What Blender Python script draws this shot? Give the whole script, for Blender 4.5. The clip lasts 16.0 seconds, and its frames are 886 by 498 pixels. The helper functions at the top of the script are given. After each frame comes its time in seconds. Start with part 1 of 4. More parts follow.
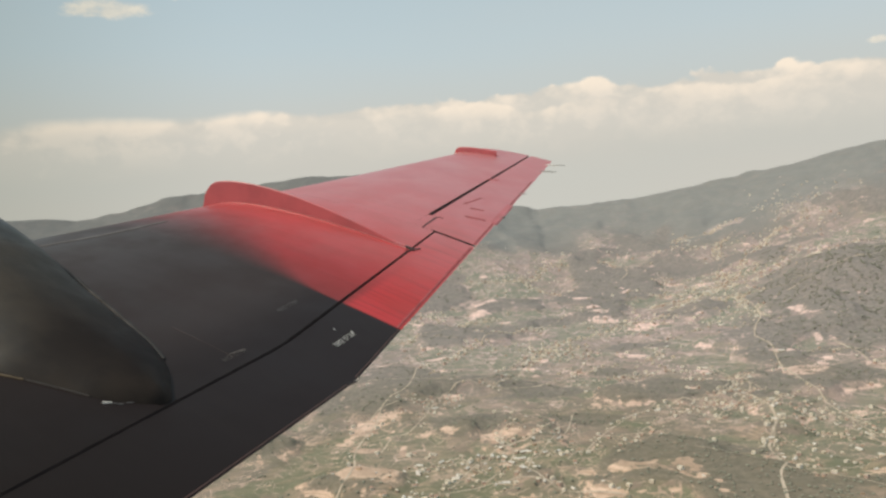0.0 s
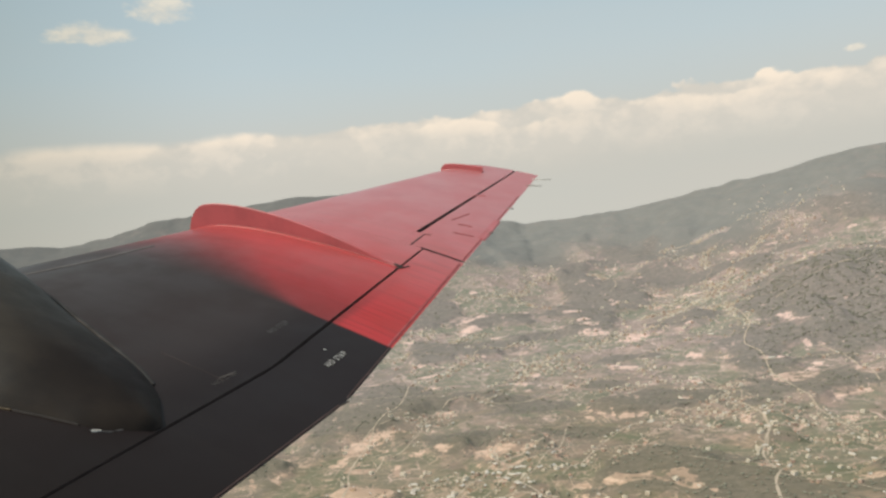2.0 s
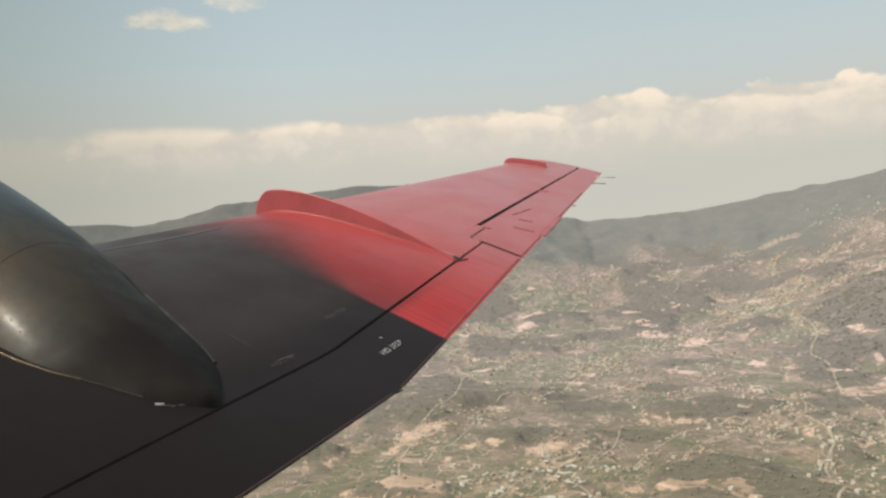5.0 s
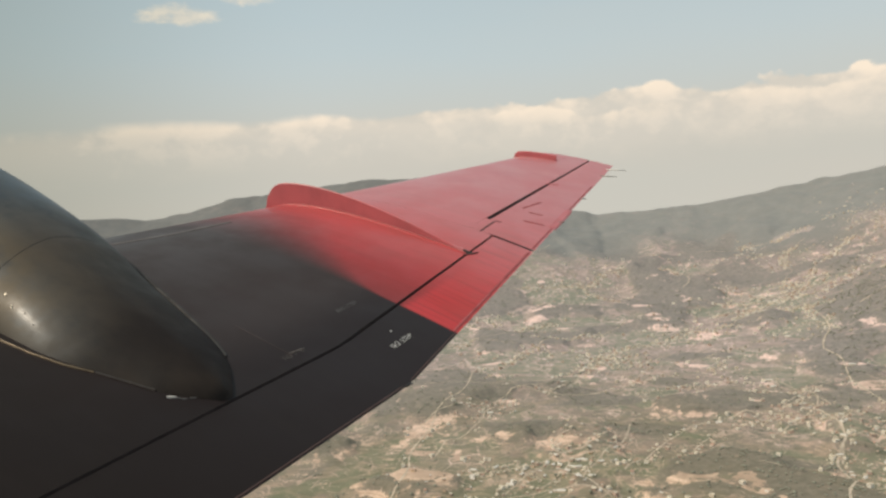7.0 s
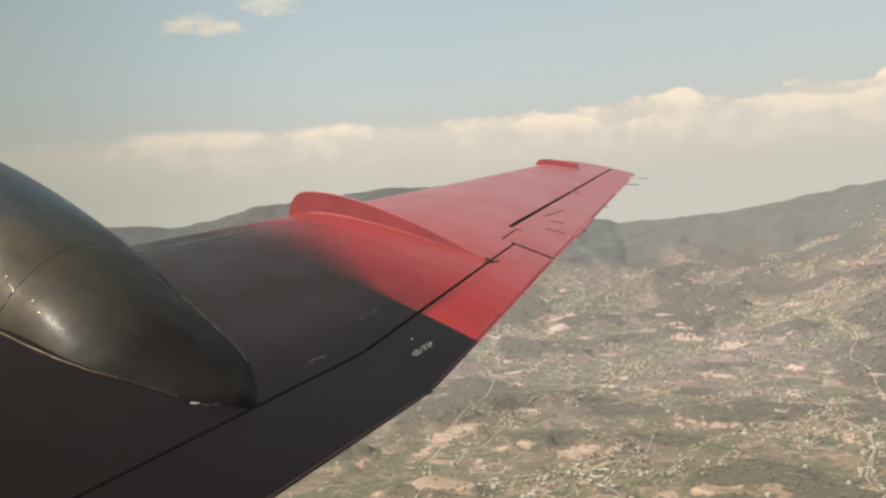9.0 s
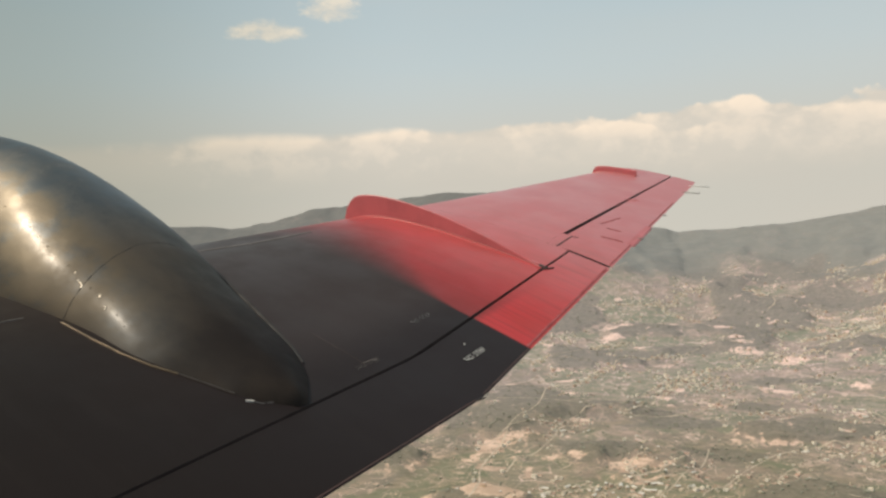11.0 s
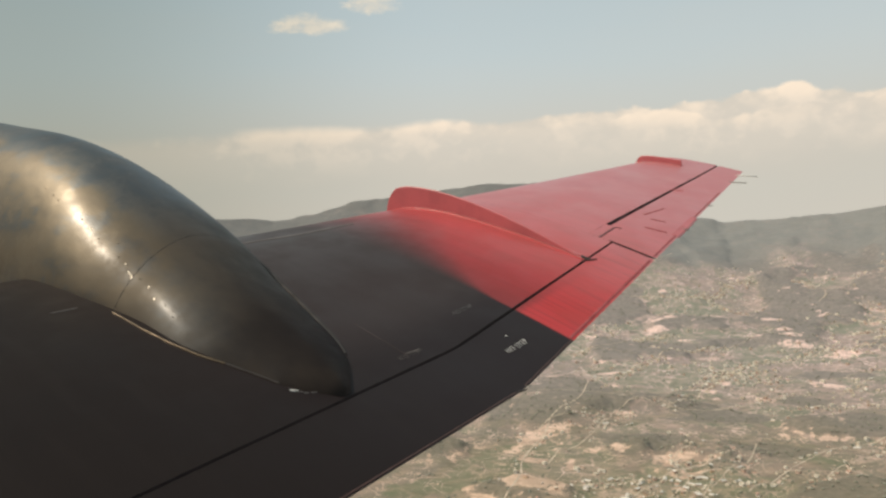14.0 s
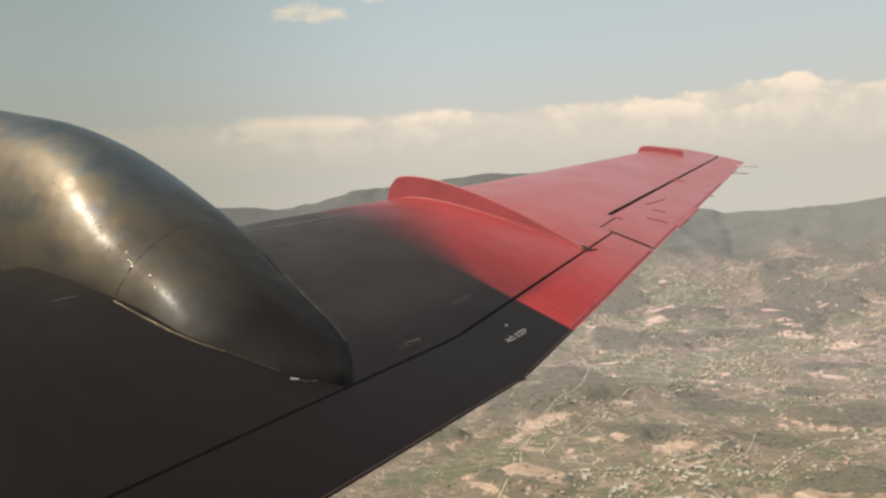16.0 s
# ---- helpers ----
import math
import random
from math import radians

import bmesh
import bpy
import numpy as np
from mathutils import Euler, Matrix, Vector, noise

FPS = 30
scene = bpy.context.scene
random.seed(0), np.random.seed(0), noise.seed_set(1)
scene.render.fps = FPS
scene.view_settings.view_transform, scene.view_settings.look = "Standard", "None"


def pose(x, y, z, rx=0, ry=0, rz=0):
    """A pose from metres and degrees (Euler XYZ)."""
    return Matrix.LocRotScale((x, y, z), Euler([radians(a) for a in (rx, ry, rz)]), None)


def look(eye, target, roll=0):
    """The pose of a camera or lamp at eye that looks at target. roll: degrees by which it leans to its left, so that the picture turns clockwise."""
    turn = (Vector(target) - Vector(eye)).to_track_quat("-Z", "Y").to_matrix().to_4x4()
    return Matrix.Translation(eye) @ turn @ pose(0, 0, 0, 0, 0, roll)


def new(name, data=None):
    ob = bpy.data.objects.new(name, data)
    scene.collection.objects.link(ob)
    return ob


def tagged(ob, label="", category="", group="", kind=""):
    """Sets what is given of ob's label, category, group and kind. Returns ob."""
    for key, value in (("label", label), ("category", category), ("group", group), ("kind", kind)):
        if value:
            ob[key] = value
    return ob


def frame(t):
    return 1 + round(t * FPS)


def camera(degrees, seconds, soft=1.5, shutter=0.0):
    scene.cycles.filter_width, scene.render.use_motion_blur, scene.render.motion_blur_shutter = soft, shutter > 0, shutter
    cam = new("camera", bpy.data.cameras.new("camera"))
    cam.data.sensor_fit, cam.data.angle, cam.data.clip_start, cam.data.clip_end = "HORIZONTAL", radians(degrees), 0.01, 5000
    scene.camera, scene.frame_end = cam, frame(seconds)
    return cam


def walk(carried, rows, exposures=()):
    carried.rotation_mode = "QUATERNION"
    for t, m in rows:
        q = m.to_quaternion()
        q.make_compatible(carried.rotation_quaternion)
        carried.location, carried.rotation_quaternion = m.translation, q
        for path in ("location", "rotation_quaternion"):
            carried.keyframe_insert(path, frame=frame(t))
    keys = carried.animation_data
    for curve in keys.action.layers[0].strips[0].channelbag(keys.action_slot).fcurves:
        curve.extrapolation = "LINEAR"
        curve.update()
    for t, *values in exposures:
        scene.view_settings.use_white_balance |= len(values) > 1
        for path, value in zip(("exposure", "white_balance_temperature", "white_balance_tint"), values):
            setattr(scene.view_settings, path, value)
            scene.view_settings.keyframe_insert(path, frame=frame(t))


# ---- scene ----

# ================= camera and its walk =================
EYE = 480.0                      # metres above the valley floor
cam = camera(61.43, 16.0, soft=2.6)
ROWS = [
    (0.0, 85.84, 3.994, -0.29), (0.5, 85.363, 4.359, 0.522), (1.0, 84.879, 4.462, 2.749), (1.5, 85.926, 5.164, 2.039),
    (2.0, 87.046, 5.51, -1.262), (2.5, 86.557, 5.343, -0.714), (3.0, 86.714, 4.738, 0.391), (3.5, 86.551, 4.129, 0.93),
    (4.0, 86.835, 3.478, 1.868), (4.5, 86.879, 3.309, 2.793), (7.0, 86.419, 3.396, 4.195), (7.5, 86.302, 3.532, 4.22),
    (8.0, 86.598, 3.574, 4.499), (10.5, 87.571, 2.544, 8.681), (11.0, 87.745, 2.373, 10.052), (11.5, 87.611, 2.732, 12.17),
    (12.0, 88.37, 2.464, 12.152), (12.5, 87.334, 2.375, 12.252), (13.0, 87.721, 2.155, 12.779), (13.5, 88.08, 2.825, 13.371),
    (14.0, 87.224, 2.612, 13.225), (14.5, 86.777, 2.798, 13.187), (15.0, 86.486, 2.338, 12.797), (15.5, 86.488, 2.304, 12.932),
    (16.0, 86.418, 2.392, 13.287),
]
walk(cam, [(t, pose(0, 0, EYE, rx, ry, rz)) for t, rx, ry, rz in ROWS], exposures=[(0.0, 0.37, 6500, 10.5), (7.5, 0.37, 6700, 11), (12.0, 0.38, 6800, 12), (16.0, 0.38, 6850, 12.5)])

# the aircraft's axes in the world: local x = out along the starboard wing, y = to the nose, z = up
OUT, NOSE, UP = Vector((0.4282, 0.8969, 0.1110)), Vector((-0.9027, 0.4186, 0.0995)), Vector((0.0428, -0.1428, 0.9888))
SEAT = 0.55                      # the eye's distance from the aircraft's middle line
AIRCRAFT = Matrix((
    (OUT.x, NOSE.x, UP.x, -SEAT * OUT.x), (OUT.y, NOSE.y, UP.y, -SEAT * OUT.y), (OUT.z, NOSE.z, UP.z, EYE - SEAT * OUT.z), (0, 0, 0, 1)))

# ================= sun and sky =================
SUN = (AIRCRAFT.to_3x3() @ Vector((-0.38, 0.535, 0.755))).normalized()
sun = new("sun", bpy.data.lights.new("sun", "SUN"))
sun.data.energy, sun.data.angle, sun.data.color = 2.5, radians(0.6), (1.0, 0.89, 0.73)
sun.matrix_world = look((0, 0, 900), Vector((0, 0, 900)) - SUN)


class Nodes:
    """Short hand for node trees."""

    def __init__(self, tree):
        self.tree = tree
        tree.nodes.clear()

    def add(self, kind, ins=None):
        n = self.tree.nodes.new(kind)
        for key, v in (ins or {}).items():
            self.put(n.inputs[key], v)
        return n

    def put(self, socket, v):
        if isinstance(v, bpy.types.NodeSocket):
            self.tree.links.new(v, socket)
        else:
            socket.default_value = v

    def math(self, op, a, b=0.0, c=0.0, clamp=False):
        n = self.add("ShaderNodeMath")
        n.operation, n.use_clamp = op, clamp
        for i, v in enumerate((a, b, c)):
            self.put(n.inputs[i], v)
        return n.outputs[0]

    def ramp(self, v, lo, hi, a=0.0, b=1.0, smooth=True):
        n = self.add("ShaderNodeMapRange")
        n.interpolation_type = "SMOOTHSTEP" if smooth else "LINEAR"
        for i, x in enumerate((v, lo, hi, a, b)):
            self.put(n.inputs[i], x)
        return n.outputs[0]

    def mix(self, f, a, b, blend="MIX"):
        n = self.add("ShaderNodeMix")
        n.data_type, n.blend_type = "RGBA", blend
        self.put(n.inputs[0], f)
        for i, v in ((6, a), (7, b)):
            self.put(n.inputs[i], v if isinstance(v, bpy.types.NodeSocket) else (*v[:3], 1))
        return n.outputs[2]

    def noise(self, vec, scale, detail=4.0, rough=0.55, dist=0.0):
        n = self.add("ShaderNodeTexNoise")
        self.put(n.inputs["Vector"], vec)
        n.inputs["Scale"].default_value, n.inputs["Detail"].default_value = scale, detail
        n.inputs["Roughness"].default_value, n.inputs["Distortion"].default_value = rough, dist
        return n.outputs[0]

    def vmul(self, vec, s):
        n = self.add("ShaderNodeVectorMath")
        n.operation = "MULTIPLY"
        self.put(n.inputs[0], vec)
        n.inputs[1].default_value = s
        return n.outputs[0]

    def cells(self, vec, scale, feature):
        n = self.add("ShaderNodeTexVoronoi", {"Vector": vec, "Scale": scale, "Randomness": 0.9})
        n.feature = feature
        return n


world = bpy.data.worlds.new("sky")
scene.world = world
world.use_nodes = True
k = Nodes(world.node_tree)
way = k.add("ShaderNodeTexCoord").outputs["Generated"]
xyz = k.add("ShaderNodeSeparateXYZ", ins={0: way})
el = k.math("MULTIPLY", k.math("ARCSINE", xyz.outputs[2]), 57.2958)
az = k.math("MULTIPLY", k.math("ARCTAN2", xyz.outputs[0], xyz.outputs[1]), 57.2958)
sky = k.add("ShaderNodeTexSky")
sky.sky_type, sky.sun_disc, sky.air_density, sky.dust_density, sky.altitude = "NISHITA", False, 1.0, 4.0, 1800.0
sky.sun_elevation, sky.sun_rotation = math.asin(SUN.z), math.atan2(SUN.x, SUN.y)
clear = k.mix(1.0, sky.outputs[0], (0.085, 0.085, 0.085), "MULTIPLY")
HAZE = (0.452, 0.449, 0.405)
HIGH = k.mix(k.ramp(el, 9.0, 20.0), (0.432, 0.502, 0.506), (0.368, 0.462, 0.492))
blue = k.mix(0.88, clear, HIGH)
base = k.mix(k.ramp(el, 3.0, 12.0, 1.0, 0.0), blue, HAZE)
# uneven murk low over the hills
murk = k.noise(k.add("ShaderNodeCombineXYZ", ins={0: k.math("MULTIPLY", az, 0.03), 1: k.math("MULTIPLY", el, 0.16), 2: 8.0}).outputs[0], 1.0, 4.0, 0.5)
base = k.mix(k.math("MULTIPLY", k.ramp(murk, 0.35, 0.65), k.ramp(el, 2.0, 9.0, 0.45, 0.1)), base, (0.478, 0.452, 0.400))


def cloud_front(under, crest, seed, east, soft, strength):
    """One rank of cumulus heads: billowing top edge, sunlit rims, a body that sinks into the haze below."""
    at = k.add("ShaderNodeCombineXYZ", ins={0: k.math("MULTIPLY", az, 0.16), 1: k.math("MULTIPLY", el, 0.22), 2: seed}).outputs[0]
    warp = k.add("ShaderNodeTexNoise", ins={"Vector": at, "Scale": 3.2, "Detail": 3.0})
    bent = k.add("ShaderNodeVectorMath", {0: warp.outputs["Color"], 1: (0.22, 0.16, 0.0), 2: at})
    bent.operation = "MULTIPLY_ADD"
    heads = k.cells(bent.outputs[0], 1.1, "SMOOTH_F1").outputs["Distance"]
    buds = k.cells(bent.outputs[0], 3.1, "SMOOTH_F1").outputs["Distance"]
    crumbs = k.cells(bent.outputs[0], 8.0, "SMOOTH_F1").outputs["Distance"]
    fine = k.noise(at, 9.0, 5.0, 0.6)
    broad = k.noise(at, 0.55, 2.0, 0.5)
    knob = k.math("ADD", k.math("MULTIPLY", k.math("SUBTRACT", 0.42, heads), 1.9), k.math("ADD", k.math("MULTIPLY", k.math("SUBTRACT", 0.40, buds), 0.85), k.math("MULTIPLY", k.math("SUBTRACT", 0.40, crumbs), 0.35)))
    top = k.math("ADD", crest, k.math("ADD", k.math("MULTIPLY", k.math("SUBTRACT", broad, 0.5), 2.0), k.math("MULTIPLY", k.math("ADD", knob, k.math("MULTIPLY", k.math("SUBTRACT", fine, 0.5), 0.45)), east)))
    depth = k.math("SUBTRACT", top, el)
    inside = k.math("MULTIPLY", k.ramp(depth, -0.08, soft), k.ramp(depth, 0.7, 4.6, strength, 0.0))
    lit = k.math("MULTIPLY", k.ramp(depth, 0.1, 1.7, 1.0, 0.0), k.ramp(k.math("ADD", k.noise(at, 1.3, 4.0, 0.6), k.math("MULTIPLY", knob, 0.30)), 0.38, 0.72))
    folds = k.ramp(k.math("ADD", k.math("MULTIPLY", knob, 0.45), k.noise(at, 4.0, 5.0, 0.6)), 0.36, 0.72)
    tone = k.mix(folds, (0.515, 0.488, 0.430), (0.612, 0.556, 0.474))
    return k.mix(inside, under, k.mix(k.math("MULTIPLY", lit, 0.9), tone, (0.780, 0.668, 0.535)))


rise = k.ramp(az, -42.0, 3.0, 6.4, 7.35, smooth=False)
east = k.ramp(az, -24.0, 8.0, 0.22, 1.0)
soft = k.ramp(az, -30.0, 4.0, 0.95, 0.24)
bank = cloud_front(base, rise, 3.1, east, soft, k.ramp(az, -36.0, -4.0, 0.85, 0.95))
bank = cloud_front(bank, k.math("SUBTRACT", rise, 0.75), 11.7, east, soft, k.ramp(az, -12.0, 6.0, 0.0, 0.75))


def puff(colour, a0, e0, wa, we, sx):
    """One small fair-weather cloud in the sky: ragged top, flat thin base."""
    v = k.add("ShaderNodeCombineXYZ", ins={0: k.math("MULTIPLY", az, 0.5), 1: el, 2: sx}).outputs[0]
    n = k.noise(v, 1.0, 6.0, 0.62)
    up = k.math("SUBTRACT", el, e0)
    tall = k.math("ADD", k.math("MULTIPLY", k.math("MAXIMUM", up, 0.0), 1.0), k.math("MULTIPLY", k.math("MINIMUM", up, 0.0), 1.9))
    d = k.math("ADD", k.math("POWER", k.math("DIVIDE", k.math("SUBTRACT", az, a0), wa), 2.0), k.math("POWER", k.math("DIVIDE", tall, we), 2.0))
    m = k.ramp(k.math("ADD", d, k.math("MULTIPLY", k.math("SUBTRACT", n, 0.5), 3.6)), 0.0, 1.25, 1.0, 0.0)
    return k.mix(k.math("MULTIPLY", m, 0.85), colour, k.mix(k.ramp(n, 0.35, 0.6), (0.66, 0.61, 0.51), (0.57, 0.545, 0.475)))


final = puff(puff(puff(bank, -22.6, 14.0, 3.0, 1.0, 1.0), -17.8, 15.5, 2.3, 1.3, 7.0), 30.7, 8.0, 0.7, 0.35, 4.0)
# vignetting at the window edge, put into the sky colour towards the north-west
edge_dim = k.math("MULTIPLY", k.ramp(az, -44.0, -11.0, 1.0, 0.0), k.ramp(az, -150.0, -90.0))
final = k.mix(1.0, final, k.mix(edge_dim, (1, 1, 1), (0.64, 0.665, 0.63)), "MULTIPLY")
bg = k.add("ShaderNodeBackground", ins={0: final, 1: 1.0})
k.tree.links.new(bg.outputs[0], k.add("ShaderNodeOutputWorld").inputs[0])

# ================= materials =================


def material(name):
    m = bpy.data.materials.new(name)
    m.use_nodes = True
    n = Nodes(m.node_tree)
    out = n.add("ShaderNodeOutputMaterial")
    b = n.add("ShaderNodeBsdfPrincipled")
    n.tree.links.new(b.outputs[0], out.inputs[0])
    return m, n, b


def bump(n, b, height, strength, distance):
    x = n.add("ShaderNodeBump", ins={"Height": height, "Strength": strength, "Distance": distance})
    n.tree.links.new(x.outputs[0], b.inputs["Normal"])


RED, BLACK = (0.475, 0.037, 0.040), (0.0212, 0.0162, 0.0176)
BORDER = 3.77


def wing_paint():
    """Red outboard, black inboard; the border is masked sharp aft and blended soft towards the leading edge."""
    m, n, b = material("wing_paint")
    at = n.add("ShaderNodeTexCoord").outputs["Object"]
    s = n.add("ShaderNodeSeparateXYZ", ins={0: at})
    width = n.ramp(s.outputs[1], 2.15, 3.6, 0.010, 0.58)
    d = n.math("DIVIDE", n.math("SUBTRACT", s.outputs[0], n.math("ADD", BORDER, n.math("MULTIPLY", width, 0.85))), width)
    red_here = n.ramp(d, -1.0, 1.0)
    streak = n.noise(n.vmul(at, (9.0, 0.9, 1.0)), 1.6, 6.0, 0.6)
    grain = n.noise(at, 14.0, 5.0, 0.6)
    red = n.mix(n.ramp(streak, 0.35, 0.85), RED, (0.37, 0.026, 0.023))
    red = n.mix(n.math("MULTIPLY", n.ramp(grain, 0.55, 0.8), 0.25), red, (0.44, 0.07, 0.06))
    wear = n.ramp(n.noise(n.vmul(at, (26.0, 1.1, 1.0)), 1.0, 4.0, 0.6), 0.50, 0.68)
    aft = n.ramp(s.outputs[1], 2.25, 2.05, 0.15, 1.0)
    red = n.mix(n.math("MULTIPLY", n.math("MULTIPLY", wear, aft), 0.72), red, (0.24, 0.024, 0.026))
    blotch = n.noise(at, 2.4, 5.0, 0.6)
    red = n.mix(n.math("MULTIPLY", n.ramp(blotch, 0.42, 0.72), 0.45), red, (0.34, 0.045, 0.040))
    # window veil and vignette put into the black: lighter forward, darker inboard
    black = n.mix(n.ramp(s.outputs[1], 2.1, 2.5), BLACK, n.mix(n.ramp(s.outputs[1], 2.7, 3.7), (0.0385, 0.0285, 0.0280), (0.053, 0.043, 0.043)))
    black = n.mix(n.ramp(s.outputs[0], 1.7, 3.3), (0.0152, 0.0110, 0.0103), black)
    black = n.mix(n.math("MULTIPLY", n.ramp(streak, 0.45, 0.8), 0.3), black, (0.024, 0.019, 0.0175))
    # grazing sky sheen and haze put into the colour: paler towards the tip
    red = n.mix(n.math("MULTIPLY", n.ramp(s.outputs[0], 4.6, 6.4), 0.65), red, (0.425, 0.098, 0.112))
    # red on the main skin darkens towards the border
    border_tone = n.math("MULTIPLY", n.ramp(s.outputs[0], BORDER - 0.1, 4.72, 0.70, 0.0), n.ramp(s.outputs[1], 2.04, 2.10))
    outboard_gloss = n.math("MULTIPLY", red_here, n.ramp(s.outputs[0], 3.95, 5.3))
    red = n.mix(border_tone, red, (0.115, 0.020, 0.021))
    n.put(b.inputs["Base Color"], n.mix(red_here, black, red))
    n.put(b.inputs["Roughness"], n.ramp(n.noise(at, 3.0, 4.0), 0.3, 0.7, 0.34, 0.5))
    n.put(b.inputs["Specular IOR Level"], n.math("ADD", n.math("MULTIPLY", outboard_gloss, 0.33), n.math("ADD", n.math("MULTIPLY", red_here, 0.12), 0.09)))
    n.put(b.inputs["Coat Weight"], n.math("MULTIPLY", outboard_gloss, 0.4))
    n.put(b.inputs["Sheen Weight"], n.math("MULTIPLY", outboard_gloss, 0.19))
    b.inputs["Sheen Roughness"].default_value = 0.5
    b.inputs["Coat Roughness"].default_value = 0.35
    waves = n.noise(n.vmul(at, (1.0, 1.0, 1.0)), 2.2, 2.0)
    bump(n, b, waves, 0.12, 0.03)
    return m


def plain_paint(name, colour, rough=0.4, metal=0.0, vary=0.3, scale=9.0):
    m, n, b = material(name)
    at = n.add("ShaderNodeTexCoord").outputs["Object"]
    g = n.noise(at, scale, 5.0, 0.6)
    dark = tuple(c * (1 - vary) for c in colour)
    n.put(b.inputs["Base Color"], n.mix(n.ramp(g, 0.35, 0.7), colour, dark))
    n.put(b.inputs["Roughness"], n.ramp(g, 0.3, 0.7, rough * 0.85, min(1.0, rough * 1.15)))
    b.inputs["Metallic"].default_value = metal
    return m


def nacelle_paint():
    """Black dented paint: darker and matt on the tail, a thin gloss ahead of the seam, sun glow and sky tint put into
    the colours.
    """
    m, n, b = material("nacelle_paint")
    at = n.add("ShaderNodeTexCoord").outputs["Object"]
    p = n.add("ShaderNodeSeparateXYZ", ins={0: at})
    mottle = n.noise(n.vmul(at, (3.0, 0.8, 3.0)), 1.5, 5.0, 0.6)
    blot = n.noise(at, 5.0, 5.0, 0.65)
    ahead = n.ramp(p.outputs[1], 3.05, 3.75)
    flank = n.math("MULTIPLY", n.ramp(p.outputs[0], 2.50, 2.25), n.ramp(p.outputs[1], 2.4, 2.9))
    gloss = n.math("MAXIMUM", ahead, n.math("MULTIPLY", flank, 0.33))
    tail = n.mix(n.ramp(p.outputs[1], 2.45, 3.05), n.mix(n.ramp(mottle, 0.4, 0.75), (0.0160, 0.0120, 0.0110), (0.027, 0.0205, 0.017)), n.mix(n.ramp(mottle, 0.35, 0.7), (0.036, 0.032, 0.028), (0.060, 0.051, 0.043)))
    # bluish lift for sky reflection and window glare, put into the base colour
    lighter = n.mix(n.ramp(n.math("ADD", n.math("MULTIPLY", mottle, 0.5), n.math("MULTIPLY", blot, 0.5)), 0.40, 0.60), (0.028, 0.034, 0.041), (0.066, 0.065, 0.063))
    # golden sun glow painted along the inboard flank
    sun_glow = n.math("MULTIPLY", n.ramp(p.outputs[0], 2.58, 2.26), n.ramp(n.math("ADD", mottle, n.math("MULTIPLY", n.math("SUBTRACT", blot, 0.5), 0.8)), 0.30, 0.66, 0.25, 1.0))
    sun_glow = n.math("MULTIPLY", sun_glow, n.ramp(p.outputs[1], 2.4, 3.3, 0.22, 1.0))
    sun_glow = n.math("MULTIPLY", sun_glow, n.ramp(p.outputs[2], -0.95, -0.55, 0.45, 1.0))
    # reflections tinted blue on top and gold within the painted glow
    golden = n.mix(n.ramp(sun_glow, 0.05, 0.6), (0.80, 0.92, 1.0), n.mix(mottle, (1.0, 0.90, 0.70), (1.0, 0.82, 0.55)))
    n.put(b.inputs["Specular Tint"], golden)
    n.put(b.inputs["Coat Tint"], golden)
    n.put(b.inputs["Base Color"], n.mix(sun_glow, n.mix(gloss, tail, lighter), (0.082, 0.065, 0.044)))
    n.put(b.inputs["Roughness"], n.math("ADD", n.ramp(blot, 0.3, 0.7, 0.40, 0.54), n.math("MULTIPLY", n.math("SUBTRACT", 1.0, gloss), 0.1)))
    n.put(b.inputs["Specular IOR Level"], n.math("ADD", n.math("MULTIPLY", gloss, n.math("ADD", n.ramp(blot, 0.3, 0.7, 0.50, 0.36), n.math("MULTIPLY", sun_glow, 0.35))), 0.10))
    n.put(b.inputs["Coat Weight"], n.math("MULTIPLY", gloss, n.ramp(blot, 0.32, 0.68, 0.26, 0.10)))
    n.put(b.inputs["Coat Roughness"], n.ramp(blot, 0.35, 0.7, 0.20, 0.30))
    # hand-beaten skin: shallow waves, and sharper dents in patches
    patch = n.ramp(n.noise(at, 2.2, 3.0, 0.5), 0.45, 0.62)
    dents = n.math("ADD", n.noise(at, 2.8, 2.0, 0.5), n.math("ADD", n.math("MULTIPLY", n.noise(at, 15.0, 3.0, 0.6), 0.10), n.math("MULTIPLY", n.math("MULTIPLY", n.ramp(n.cells(at, 11.0, "SMOOTH_F1").outputs["Distance"], 0.0, 0.42), patch), 0.09)))
    bump(n, b, dents, 0.2, 0.05)
    return m


M_WING, M_NACELLE = wing_paint(), nacelle_paint()
# fence and trim tab red, lightened to stand for sunlight on the fence
M_RED = plain_paint("red_paint", (0.50, 0.125, 0.135), 0.42, 0.0, 0.18, 5.0)
M_BLACK = plain_paint("black_paint", BLACK, 0.42)
# near-black for brackets and seams, and for shade painted inside the gaps
M_GAP = plain_paint("gap_shade_and_fittings", (0.034, 0.022, 0.022), 0.8)
M_SEAM = plain_paint("dark_red_seam", (0.31, 0.050, 0.052), 0.6)
M_WHITE = plain_paint("white_stencil", (0.62, 0.60, 0.57), 0.6, 0.0, 0.35, 60.0)
M_SMEAR = plain_paint("brown_smear", (0.085, 0.070, 0.064), 0.7, 0.0, 0.5, 40.0)
M_FADED = plain_paint("worn_stencil", (0.12, 0.113, 0.11), 0.6, 0.0, 0.6, 60.0)
M_METAL = plain_paint("glint_aluminium", (0.55, 0.50, 0.42), 0.45, 1.0, 0.3, 30.0)
M_GREY = plain_paint("grey_wick", (0.30, 0.28, 0.26), 0.6)
